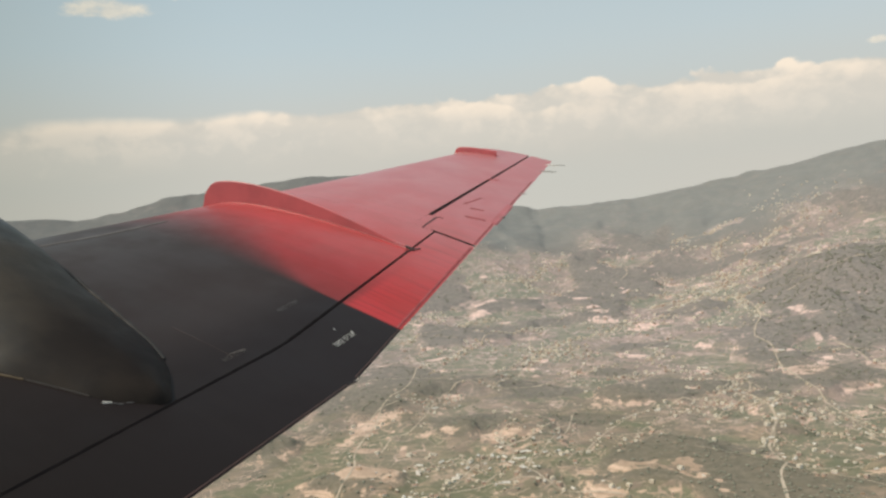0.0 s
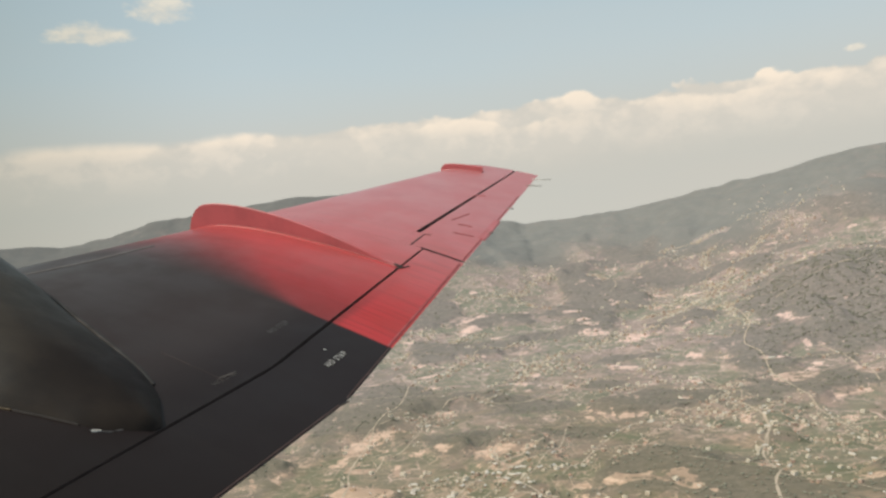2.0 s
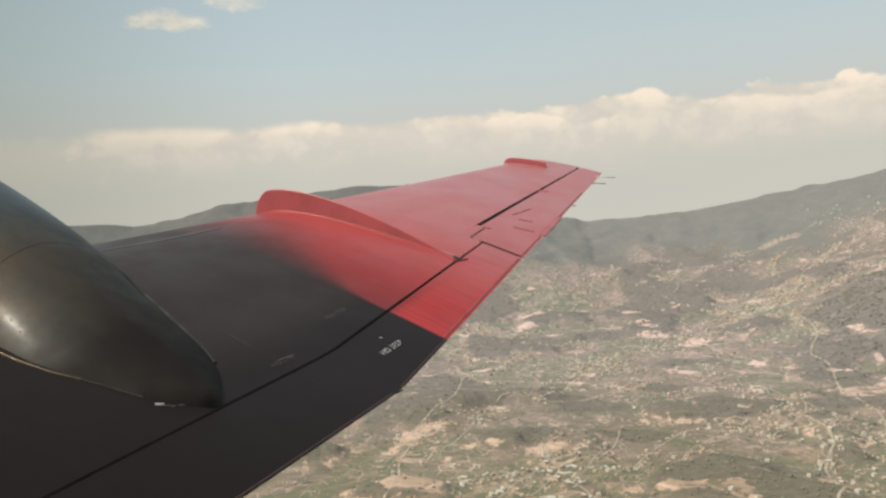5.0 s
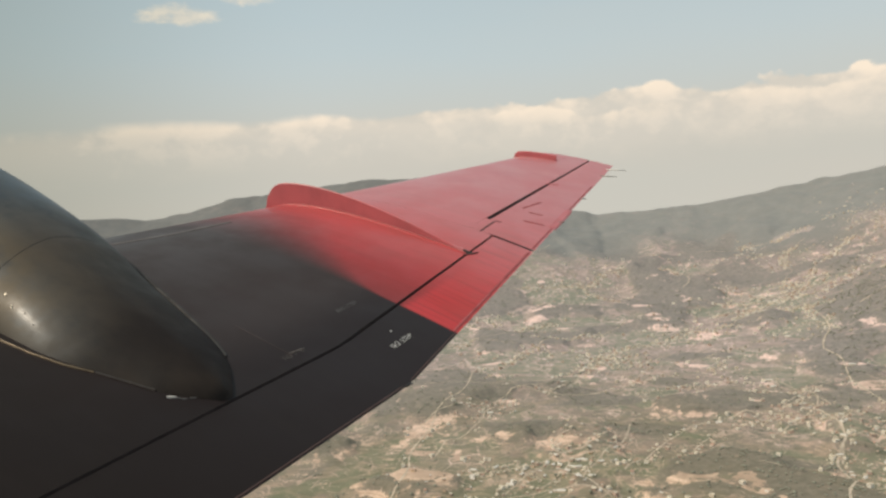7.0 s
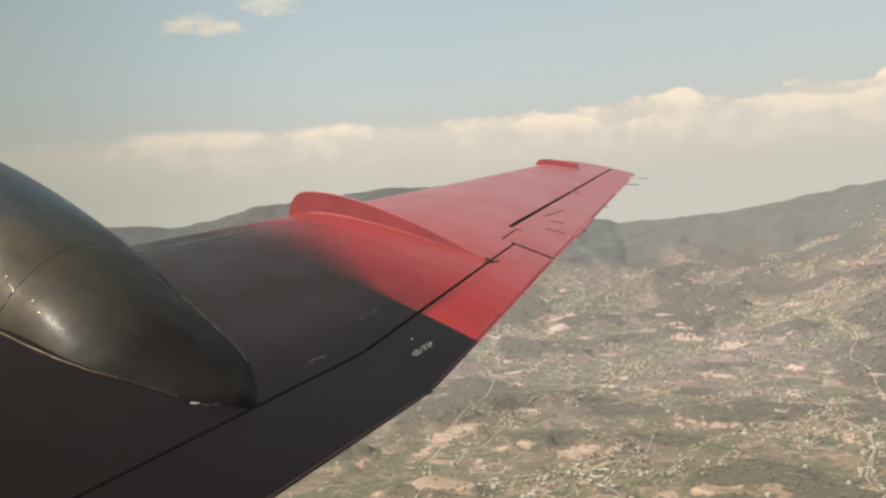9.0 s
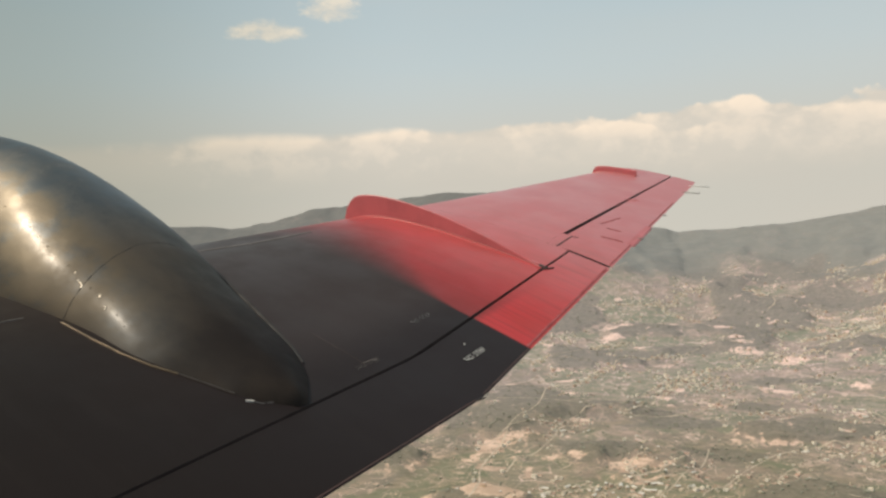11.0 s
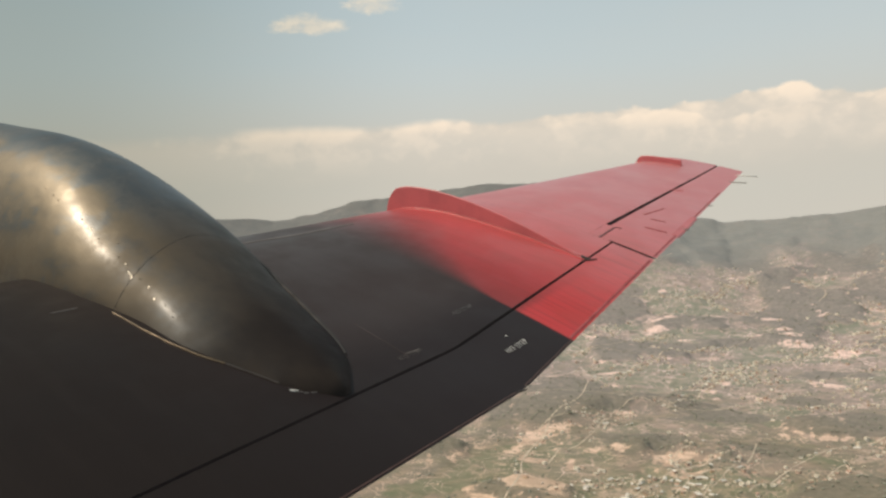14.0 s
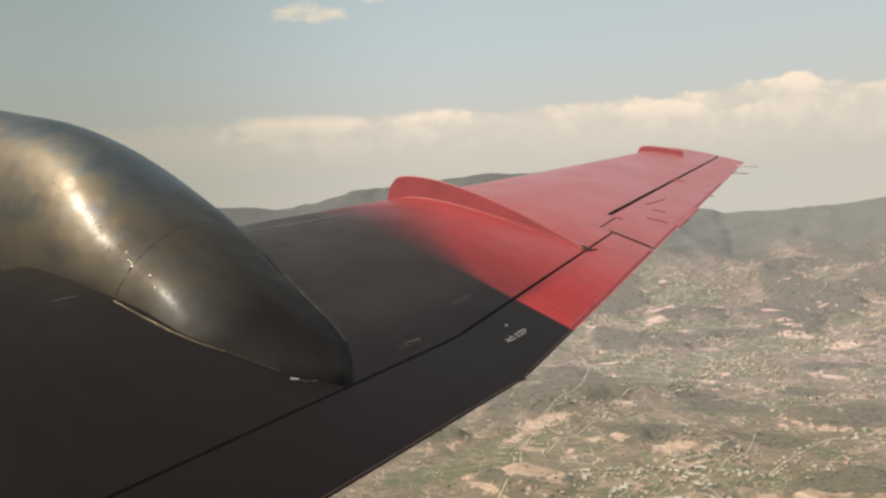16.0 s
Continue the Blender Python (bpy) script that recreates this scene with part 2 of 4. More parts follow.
M_RIM = plain_paint("worn_edge", (0.06, 0.024, 0.018), 0.55)
M_GLINT = plain_paint("glint_brown_metal", (0.17, 0.13, 0.085), 0.42, 0.5, 0.55, 9.0)
M_FLANGE = plain_paint("grey_flange", (0.036, 0.031, 0.029), 0.8)
M_SOOT = plain_paint("sooty_seam", (0.020, 0.017, 0.015), 0.7)
# boot edge, lighter than the black paint around it
M_BOOT = plain_paint("pale_boot_edge", (0.105, 0.088, 0.082), 0.6)
M_WICK = plain_paint("white_wick", (0.7, 0.69, 0.66), 0.5)


def ground_material():
    """Fields, scrub, bare soil and woods, mixed by the land cover stored on the ground's points; colours lifted for
    haze.
    """
    m, n, b = material("valley_ground")
    at = n.add("ShaderNodeTexCoord").outputs["Object"]
    cover_at = n.add("ShaderNodeAttribute")
    cover_at.attribute_name = "cover"
    cover = cover_at.outputs["Color"]
    c = n.add("ShaderNodeSeparateColor", ins={0: cover})
    woods, soil, green = c.outputs[0], c.outputs[1], c.outputs[2]
    wob = n.add("ShaderNodeTexNoise", ins={"Vector": at, "Scale": 0.012, "Detail": 3.0})
    moved = n.add("ShaderNodeVectorMath", {0: wob.outputs["Color"], 1: (70, 70, 0), 2: at})
    moved.operation = "MULTIPLY_ADD"
    shift = n.vmul(moved.outputs[0], (1.0, 1.0, 0.0))
    plots = n.cells(shift, 0.022, "F1")
    plot = n.add("ShaderNodeSeparateColor", ins={0: plots.outputs["Color"]})
    edge = n.cells(shift, 0.022, "DISTANCE_TO_EDGE")
    fields = n.add("ShaderNodeValToRGB")
    e = fields.color_ramp.elements
    e[0].position, e[0].color = 0.0, (0.225, 0.215, 0.170, 1)
    e[1].position, e[1].color = 1.0, (0.40, 0.345, 0.27, 1)
    for p, col in ((0.22, (0.215, 0.225, 0.160)), (0.42, (0.255, 0.235, 0.190)), (0.6, (0.285, 0.255, 0.205)), (0.78, (0.22, 0.222, 0.160)), (0.9, (0.33, 0.285, 0.225))):
        e.new(p).color = (*col, 1)
    n.put(fields.inputs[0], plot.outputs[0])
    broad = n.noise(at, 0.005, 4.0, 0.55)
    mid = n.noise(at, 0.020, 6.0, 0.62)
    small = n.noise(at, 0.075, 6.0, 0.68)
    tiny = n.noise(at, 0.20, 4.0, 0.6)
    z = n.add("ShaderNodeSeparateXYZ", ins={0: at}).outputs[2]
    col = n.mix(n.ramp(mid, 0.40, 0.62), fields.outputs[0], (0.218, 0.215, 0.170))
    # crops and pasture, in soft-edged plots
    lush = n.math("ADD", green, n.math("MULTIPLY", n.math("SUBTRACT", mid, 0.5), 2.2))
    col = n.mix(n.math("MULTIPLY", n.ramp(lush, 0.08, 0.50), 0.85), col, n.mix(plot.outputs[1], (0.157, 0.198, 0.131), (0.216, 0.239, 0.168)))
    col = n.mix(n.math("MULTIPLY", n.ramp(broad, 0.52, 0.66), 0.35), col, (0.30, 0.255, 0.205))
    # small terraced plots inside the fields
    strips = n.add("ShaderNodeSeparateColor", ins={0: n.cells(n.vmul(shift, (1.0, 1.7, 0.0)), 0.045, "F1").outputs["Color"]})
    col = n.mix(n.ramp(strips.outputs[0], 0.55, 1.0, 0.0, 0.40), col, (0.38, 0.325, 0.245))
    col = n.mix(n.ramp(strips.outputs[1], 0.6, 1.0, 0.0, 0.45), col, (0.150, 0.170, 0.115))
    # banks between the plots
    col = n.mix(n.math("MULTIPLY", n.ramp(edge.outputs[0], 0.0, 0.045, 1.0, 0.0), n.ramp(mid, 0.44, 0.58)), col, (0.42, 0.36, 0.29))
    # terrace edges follow the height
    level = n.math("FRACT", n.math("ADD", n.math("MULTIPLY", z, 0.22), n.math("MULTIPLY", mid, 1.2)))
    quarter = n.ramp(n.noise(at, 0.0075, 4.0, 0.6), 0.46, 0.60)
    lip = n.math("MULTIPLY", n.ramp(level, 0.02, 0.16, 1.0, 0.0), n.ramp(n.math("ADD", small, n.math("MULTIPLY", quarter, 0.16)), 0.54, 0.64))
    col = n.mix(n.math("MULTIPLY", lip, 0.8), col, (0.56, 0.48, 0.38))
    col = n.mix(n.math("MULTIPLY", n.ramp(n.math("ADD", small, n.math("MULTIPLY", quarter, 0.07)), 0.63, 0.69), 0.6), col, (0.52, 0.43, 0.32))
    col = n.mix(n.math("MULTIPLY", n.ramp(n.math("ADD", tiny, n.math("MULTIPLY", n.math("SUBTRACT", mid, 0.5), 0.5)), 0.60, 0.67), n.math("ADD", 0.22, n.math("MULTIPLY", quarter, 0.5))), col, (0.56, 0.48, 0.375))
    col = n.mix(n.math("MULTIPLY", n.ramp(small, 0.45, 0.33), 0.45), col, (0.170, 0.172, 0.130))
    # footpaths wander between the plots
    for scale, wide in ((0.0045, 0.0035), (0.009, 0.004)):
        trail = n.math("ABSOLUTE", n.math("SUBTRACT", n.noise(at, scale, 3.0, 0.5, 0.6), 0.5))
        col = n.mix(n.math("MULTIPLY", n.ramp(trail, wide * 0.4, wide, 1.0, 0.0), n.ramp(mid, 0.42, 0.54)), col, (0.56, 0.48, 0.395))
    # scrub woods in ragged clumps
    clump = n.math("ADD", n.math("MULTIPLY", woods, 1.35), n.math("ADD", n.math("MULTIPLY", n.math("SUBTRACT", mid, 0.5), 2.6), n.math("MULTIPLY", n.math("SUBTRACT", small, 0.5), 0.8)))
    wood = n.mix(n.ramp(n.noise(at, 0.075, 6.0, 0.7), 0.34, 0.66), (0.152, 0.160, 0.126), (0.216, 0.217, 0.172))
    col = n.mix(n.math("MULTIPLY", n.ramp(clump, 0.30, 1.05), 0.88), col, wood)
    scrub = n.ramp(n.noise(at, 0.013, 6.0, 0.62, 0.3), 0.54, 0.62)
    col = n.mix(n.math("MULTIPLY", scrub, 0.30), col, wood)
    # bare cut terraces and quarried soil
    bare = n.mix(n.ramp(small, 0.35, 0.65), (0.70, 0.595, 0.465), (0.51, 0.42, 0.32))
    bare = n.mix(n.math("MULTIPLY", n.ramp(level, 0.55, 0.9), 0.6), bare, (0.33, 0.275, 0.21))
    col = n.mix(n.ramp(n.math("ADD", soil, n.math("ADD", n.math("MULTIPLY", n.math("SUBTRACT", small, 0.5), 2.6), n.math("MULTIPLY", n.math("SUBTRACT", mid, 0.5), 2.6))), 0.56, 0.68), col, bare)
    # the hills' forest, greyed and lightened with haze put into its colour
    forest = n.mix(n.ramp(n.noise(at, 0.016, 8.0, 0.68), 0.36, 0.64), (0.212, 0.217, 0.212), (0.238, 0.240, 0.232))
    forest = n.mix(1.0, forest, n.mix(n.ramp(n.add("ShaderNodeSeparateXYZ", ins={0: at}).outputs[0], -900.0, 500.0), (0.76, 0.76, 0.77), (1, 1, 1)), "MULTIPLY")
    # haze put into the ground colour: darker and warmer near, paler farther out
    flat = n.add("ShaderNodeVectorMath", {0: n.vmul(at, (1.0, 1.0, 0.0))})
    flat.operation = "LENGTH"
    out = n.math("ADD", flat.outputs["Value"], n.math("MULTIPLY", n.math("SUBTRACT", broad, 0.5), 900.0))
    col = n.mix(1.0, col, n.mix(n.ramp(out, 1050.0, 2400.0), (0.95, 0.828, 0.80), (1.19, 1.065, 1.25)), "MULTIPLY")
    col = n.mix(n.math("MULTIPLY", cover_at.outputs["Alpha"], n.ramp(mid, 0.36, 0.55, 0.82, 0.98)), col, forest)
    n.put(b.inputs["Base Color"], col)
    b.inputs["Roughness"].default_value = 0.95
    b.inputs["Specular IOR Level"].default_value = 0.1
    bump(n, b, n.noise(at, 0.05, 6.0, 0.6), n.ramp(cover_at.outputs["Alpha"], 0.0, 1.0, 0.35, 0.22), 6.0)
    return m


M_GROUND = ground_material()
M_TRACK = plain_paint("pale_dirt", (0.53, 0.44, 0.345), 0.95, 0.0, 0.3, 0.05)


def tree_material():
    m, n, b = material("hazed_foliage")
    r = n.add("ShaderNodeNewGeometry").outputs["Random Per Island"]
    at = n.add("ShaderNodeTexCoord").outputs["Object"]
    # foliage colours lightened to stand for haze over the valley
    c = n.mix(r, (0.205, 0.210, 0.160), (0.275, 0.270, 0.210))
    c = n.mix(n.ramp(n.noise(at, 0.9, 4.0), 0.4, 0.7), c, (0.225, 0.225, 0.175))
    n.put(b.inputs["Base Color"], c)
    b.inputs["Roughness"].default_value = 0.95
    return m


M_TREE = tree_material()
WALLS = [plain_paint("plaster_" + nm, col, 0.9, 0.0, 0.25, 0.7) for nm, col in
         (("cream", (0.68, 0.58, 0.46)), ("white", (0.79, 0.73, 0.64)), ("pink", (0.54, 0.39, 0.32)), ("brick", (0.42, 0.29, 0.22)), ("ochre", (0.58, 0.44, 0.29)))]
ROOFS = [plain_paint("roof_" + nm, col, 0.7, 0.0, 0.25, 0.9) for nm, col in
         (("concrete", (0.58, 0.50, 0.40)), ("tin", (0.66, 0.62, 0.56)), ("rust", (0.40, 0.27, 0.20)), ("tile", (0.46, 0.29, 0.22)), ("pale", (0.71, 0.63, 0.51)))]

# ================= the ground =================


def lattice(ix, iy, seed):
    h = (ix.astype(np.int64) * 374761393 + iy.astype(np.int64) * 668265263 + seed * 974711) & 0x7FFFFFFF
    h = ((h ^ (h >> 13)) * 1274126177) & 0x7FFFFFFF
    return ((h ^ (h >> 16)) & 0xFFFF) / 65535.0


def smooth_noise(x, y, seed):
    ix, iy = np.floor(x), np.floor(y)
    fx, fy = x - ix, y - iy
    fx, fy = fx * fx * (3 - 2 * fx), fy * fy * (3 - 2 * fy)
    a, b = lattice(ix, iy, seed), lattice(ix + 1, iy, seed)
    c, d = lattice(ix, iy + 1, seed), lattice(ix + 1, iy + 1, seed)
    return (a + (b - a) * fx) * (1 - fy) + (c + (d - c) * fx) * fy


def fbm(x, y, size, seed, octaves=5, gain=0.5):
    total, amp, norm = 0.0, 1.0, 0.0
    for o in range(octaves):
        total = total + amp * smooth_noise(x / size * 2 ** o + 17.3 * o, y / size * 2 ** o - 9.1 * o, seed + o)
        norm, amp = norm + amp, amp * gain
    return total / norm


def step(v, lo, hi):
    s = np.clip((v - lo) / (hi - lo), 0, 1)
    return s * s * (3 - 2 * s)


# the skyline of the hills: bearing in degrees, and degrees above the eye's level
SKYLINE_AZ = [-180, -60, -34, -29.4, -27.6, -26.0, -24.3, -22.7, -20.7, -17.5, -12.9, -9.9, -4, 1, 5.2, 7.5, 9.2, 13.2, 15.5, 20.7, 26.4, 30, 34, 60, 180]
SKYLINE_EL = [1.0, 0.8, 0.35, 0.2, 0.1, -0.1, 0.0, 0.4, 0.95, 1.4, 1.8, 2.0, 1.65, 0.1, -1.3, -1.7, -1.5, -1.4, -1.1, -0.4, 0.3, 1.0, 1.4, 1.2, 1.0]


def polar(x, y):
    return np.degrees(np.arctan2(x, y)), np.hypot(x, y)


def place(az_deg, r):
    return r * np.sin(np.radians(az_deg)), r * np.cos(np.radians(az_deg))


RANGE = 4.0 / 3.0                # the plan below is drawn for an eye 360 m up


def spot(az_deg, r):
    return place(az_deg, r * RANGE)


def mound(x, y, az_deg, r, rise, size, stretch=1.0):
    cx, cy = spot(az_deg, r)
    rise, size = rise * RANGE, size * RANGE
    return rise * np.exp(-(((x - cx) / (size * stretch)) ** 2 + ((y - cy) / size) ** 2))


def knolls(x, y):
    """0 to 1: the small rounded hillocks of the valley floor."""
    return step(fbm(x, y, 205, 8, 4, 0.45), 0.50, 0.70)


def height(x, y):
    x, y = np.asarray(x, float), np.asarray(y, float)
    a, r = polar(x, y)
    crest_r = 4420 + 300 * (fbm(x, y, 1500, 5, 2) - 0.5)
    crest_z = EYE + crest_r * np.tan(np.radians(np.interp(a, SKYLINE_AZ, SKYLINE_EL))) + 14 * (fbm(x, y, 190, 51, 3) - 0.5)
    s = np.clip((r - 2950) / (crest_r - 2950), 0, 1)
    spur = 0.5 * (fbm(x, y, 800, 11, 4) - 0.5) + 0.7 * (0.5 - np.abs(2 * fbm(x, y, 520, 15, 4) - 1))
    climb = s ** 1.5
    ridge = crest_z * climb + 120 * spur * 4 * s * (1 - s) + 14 * (fbm(x, y, 170, 31, 4) - 0.5) * s
    beyond = np.clip((r - crest_r) / 600, 0, 1)
    ridge = ridge * (1 - 0.4 * beyond)
    gully = np.abs(2 * fbm(x, y, 240, 19, 4) - 1)
    floor_z = 60 * (fbm(x, y, 760, 3, 3) - 0.5) + 21 * knolls(x, y) + 7 * (0.35 - gully) + 4 * (fbm(x, y, 70, 23, 3) - 0.5)
    hills = mound(x, y, 12.5, 2760, 24, 280, 1.2) + mound(x, y, 31.5, 2100, 150, 370) + mound(x, y, 30, 2850, 110, 380) + mound(x, y, -4, 2450, 60, 420, 1.3)
    return floor_z * (1 - 0.5 * s) + ridge + hills


# land cover: woods, bare soil, green crops
# bearing, distance, half widths across and along
BARE_SOIL = [
    (11.4, 2020, 48, 30), (4.1, 1057, 52, 30), (-0.8, 1628, 40, 26), (-2.8, 1985, 45, 30), (20.5, 2810, 95, 40), (25.3, 1400, 62, 48), (30.4, 1440, 40, 36),
    (13.6, 1560, 38, 22), (-7.5, 940, 60, 40), (25, 2600, 60, 30), (16, 1760, 34, 14), (9.5, 1310, 30, 14), (2.5, 2150, 40, 22),
    (2.4, 2060, 50, 42), (6.3, 1785, 42, 34), (-1.5, 1500, 44, 30), (10.2, 2180, 44, 26), (6.3, 2240, 36, 20), (17.5, 2330, 40, 18),
]
GREEN_CROPS = [
    (-6.3, 1060, 95, 70), (25.5, 1190, 70, 90), (16.5, 2150, 140, 60), (20.5, 2330, 120, 60), (12.5, 1800, 130, 45), (27, 980, 60, 60),
    (8, 960, 70, 50), (2, 1420, 110, 40), (18, 1650, 90, 45), (23.5, 1850, 110, 60),
]
WOODLOTS = [
    (1.2, 1130, 75, 45), (12.3, 1437, 40, 40), (6.0, 1330, 80, 75), (31.0, 1960, 330, 430), (3.5, 1900, 110, 60), (8.0, 1960, 90, 60),
    (18.5, 1960, 110, 30), (14.5, 1650, 90, 35), (-2, 1330, 60, 50), (10, 1150, 60, 40), (19, 1010, 70, 40), (-4, 2350, 260, 120),
]
PATCHES = [("soil", *v) for v in BARE_SOIL] + [("green", *v) for v in GREEN_CROPS] + [("woods", *v) for v in WOODLOTS]


def land_cover(x, y):
    x, y = np.asarray(x, float), np.asarray(y, float)
    a, r = polar(x, y)
    ragged = (fbm(x, y, 60, 41, 4) - 0.5) * 1.3
    got = {"woods": np.zeros_like(x), "soil": np.zeros_like(x), "green": np.zeros_like(x)}
    for kind, pa, pr, wa, wr in PATCHES:
        cx, cy = spot(pa, pr)
        wa, wr = wa * RANGE, wr * RANGE
        sn, cs = math.sin(radians(pa)), math.cos(radians(pa))
        u, v = (x - cx) * cs - (y - cy) * sn, (x - cx) * sn + (y - cy) * cs
        shrink = 0.8 if kind == "soil" else 1.0
        d = np.sqrt((u / wa) ** 2 + (v / wr) ** 2) / shrink + ragged
        got[kind] = np.maximum(got[kind], (1 - step(d, 0.6, 1.15)) * (0.78 if kind == "soil" else 1.0))
    planted = got["woods"].copy()
    knoll = knolls(x, y)
    rough = fbm(x, y, 70, 43, 4) - 0.5
    slope_woods = step(r, 3250, 3750)
    # woods keep to the hillocks and gullies, cut banks ring their feet
    got["woods"] = np.maximum(got["woods"], step(knoll + 1.1 * rough + 0.9 * (fbm(x, y, 420, 27, 3) - 0.5), 0.36, 0.72) * 0.85)
    got["woods"] = np.maximum(got["woods"], slope_woods * step(fbm(x, y, 420, 61, 5), 0.30, 0.48))
    bank = step(knoll, 0.04, 0.2) * (1 - step(knoll, 0.35, 0.6))
    got["soil"] = np.maximum(got["soil"], bank * step(fbm(x, y, 75, 71, 4), 0.56, 0.66) * 0.75 * (1 - slope_woods * 0.6))
    got["soil"] = np.maximum(got["soil"], step(fbm(x, y, 90, 77, 5), 0.69, 0.75) * 0.8 * (1 - slope_woods * 0.6))
    got["green"] = np.maximum(got["green"], step(fbm(x, y, 240, 81, 4), 0.43, 0.55) * (1 - slope_woods) * (1 - step(knoll, 0.2, 0.6)))
    got["woods"] = got["woods"] * (1 - got["soil"]) * (1 - 0.8 * got["green"] * (1 - slope_woods))
    got["soil"] = np.where(planted > 0.3, got["soil"] * (1 - planted), got["soil"])
    got["woods"] = np.maximum(got["woods"], planted)
    got["green"] = got["green"] * (1 - planted)
    return got["woods"], got["soil"], got["green"]


def hill_forest(x, y):
    """How far the ground belongs to the wooded hills around the valley."""
    a, r = polar(x, y)
    edge = r + 700 * (fbm(x, y, 500, 91, 5) - 0.5)
    settled = np.clip(1.2 * mound(x, y, 28, 2620, 1.0 / RANGE, 230) + 1.3 * mound(x, y, 12.5, 2760, 1.0 / RANGE, 170, 1.2), 0, 1)
    return (1 - 0.85 * settled) * step(edge, 3450, 3800) * (1 - 0.75 * step(fbm(x, y, 260, 95, 5), 0.58, 0.68) * (1 - step(r, 3900, 4200)))


def mesh_from(name, verts, faces, mat, smooth=True):
    me = bpy.data.meshes.new(name)
    me.from_pydata(verts, [], faces)
    me.update()
    if mat:
        me.materials.append(mat)
    if smooth:
        me.polygons.foreach_set("use_smooth", [True] * len(me.polygons))
    return me


def build_ground():
    bearings = np.concatenate([np.arange(-180, -50, 5.0), np.arange(-50, -26, 0.3), np.arange(-26, 36, 0.15), np.arange(36, 46, 0.5), np.arange(46, 180, 5.0)])
    radii = np.concatenate([[30, 250, 500, 800], 1000 * (4920 / 1000) ** np.linspace(0, 1, 460)])
    A, R = np.meshgrid(bearings, radii, indexing="ij")
    X, Y = place(A, R)
    Z = height(X, Y)
    n, m = A.shape
    verts = np.stack([X, Y, Z], -1).reshape(-1, 3)
    i, j = np.meshgrid(np.arange(n), np.arange(m - 1), indexing="ij")
    i2 = (i + 1) % n
    quads = np.stack([i * m + j, i * m + j + 1, i2 * m + j + 1, i2 * m + j], -1).reshape(-1, 4)
    me = bpy.data.meshes.new("ground")
    centre = len(verts)
    verts = np.vstack([verts, [[0, 0, float(height(0.0, 0.1))]]])
    faces = quads.tolist() + [[centre, q * m, ((q + 1) % n) * m] for q in range(n)]
    me.from_pydata(verts.tolist(), [], faces)
    me.polygons.foreach_set("use_smooth", [True] * len(me.polygons))
    me.materials.append(M_GROUND)
    w, s, g = land_cover(verts[:, 0], verts[:, 1])
    hill = hill_forest(verts[:, 0], verts[:, 1])
    layer = me.attributes.new("cover", "FLOAT_COLOR", "POINT")
    layer.data.foreach_set("color", np.stack([w, s, g, hill], -1).astype(np.float32).ravel())
    me.update()
    return tagged(new("ground", me), "dry hazy valley floor and hills with terraced fields", "ground", kind="structure")


build_ground()


def ribbon(name, points, width, label):
    """A dirt road laid over the ground through the points (bearing, distance)."""
    p = [Vector((*spot(a, r), 0)) for a, r in points]
    line = []
    for q in range(len(p) - 1):
        p0, p1, p2, p3 = p[max(q - 1, 0)], p[q], p[q + 1], p[min(q + 2, len(p) - 1)]
        parts = max(2, int((p2 - p1).length / 9))
        for s in range(parts):
            t = s / parts
            line.append(0.5 * ((2 * p1) + (p2 - p0) * t + (2 * p0 - 5 * p1 + 4 * p2 - p3) * t * t + (3 * p1 - p0 - 3 * p2 + p3) * t ** 3))
    verts, faces = [], []
    for q, c in enumerate(line):
        d = (line[min(q + 1, len(line) - 1)] - line[max(q - 1, 0)]).normalized()
        side = Vector((d.y, -d.x, 0)) * width * 0.36 * (0.6 + 0.8 * random.random())
        for sgn in (-1, 0, 1):
            v = c + side * sgn
            verts.append((v.x, v.y, float(height(v.x, v.y)) + 0.5 + (0.15 if sgn == 0 else 0)))
        if q:
            for o in (0, 1):
                b0 = 3 * (q - 1) + o
                faces.append((b0, b0 + 3, b0 + 4, b0 + 1))
    tagged(new(name, mesh_from(name, verts, faces, M_TRACK)), label, "dirt road", kind="structure")
    return line


ROADS = [
    ([(24.6, 800), (23.9, 900), (24.4, 960), (23.2, 1040), (23.7, 1120), (23.3, 1200), (21.8, 1260), (20.2, 1300)], 5.5),
    ([(29.5, 1180), (26.5, 1290), (24.3, 1420), (23.6, 1560), (22.5, 1640), (22.9, 1820), (21.6, 2000)], 5.5),
    ([(-10.5, 860), (-8.2, 960), (-7.9, 1060), (-6.2, 1160), (-4.8, 1260), (-3.4, 1330), (-2.6, 1480), (-1.8, 1600)], 4.5),
    ([(-6.0, 1040), (-5.0, 1090), (-3.6, 1110), (-2.2, 1180), (-1.5, 1240), (0.9, 1290)], 4.5),
]
LANES = [
    ([(3.0, 1330), (5.0, 1420), (6.4, 1560), (8.2, 1700), (10.6, 1780), (13.8, 1850), (17.5, 1870)], 4.5),
    ([(8.6, 930), (10.5, 1020), (12.6, 1120), (14.5, 1180), (17.5, 1160)], 4.0),
    ([(16.0, 1900), (18.5, 2100), (20.8, 2250), (22.4, 2500), (24.5, 2700)], 5.0),
    ([(15.0, 2750), (17.5, 2790), (20.0, 2800), (22.6, 2860)], 6.0),
    ([(2.0, 900), (4.4, 980), (3.4, 1060), (5.0, 1110)], 4.0),
    ([(-1.0, 1560), (1.6, 1700), (3.4, 1800), (6.5, 1860), (9.0, 2010)], 4.5),
    ([(14.4, 1500), (16.0, 1560), (15.0, 1640), (18.0, 1720)], 4.5),
]
ROADS += LANES
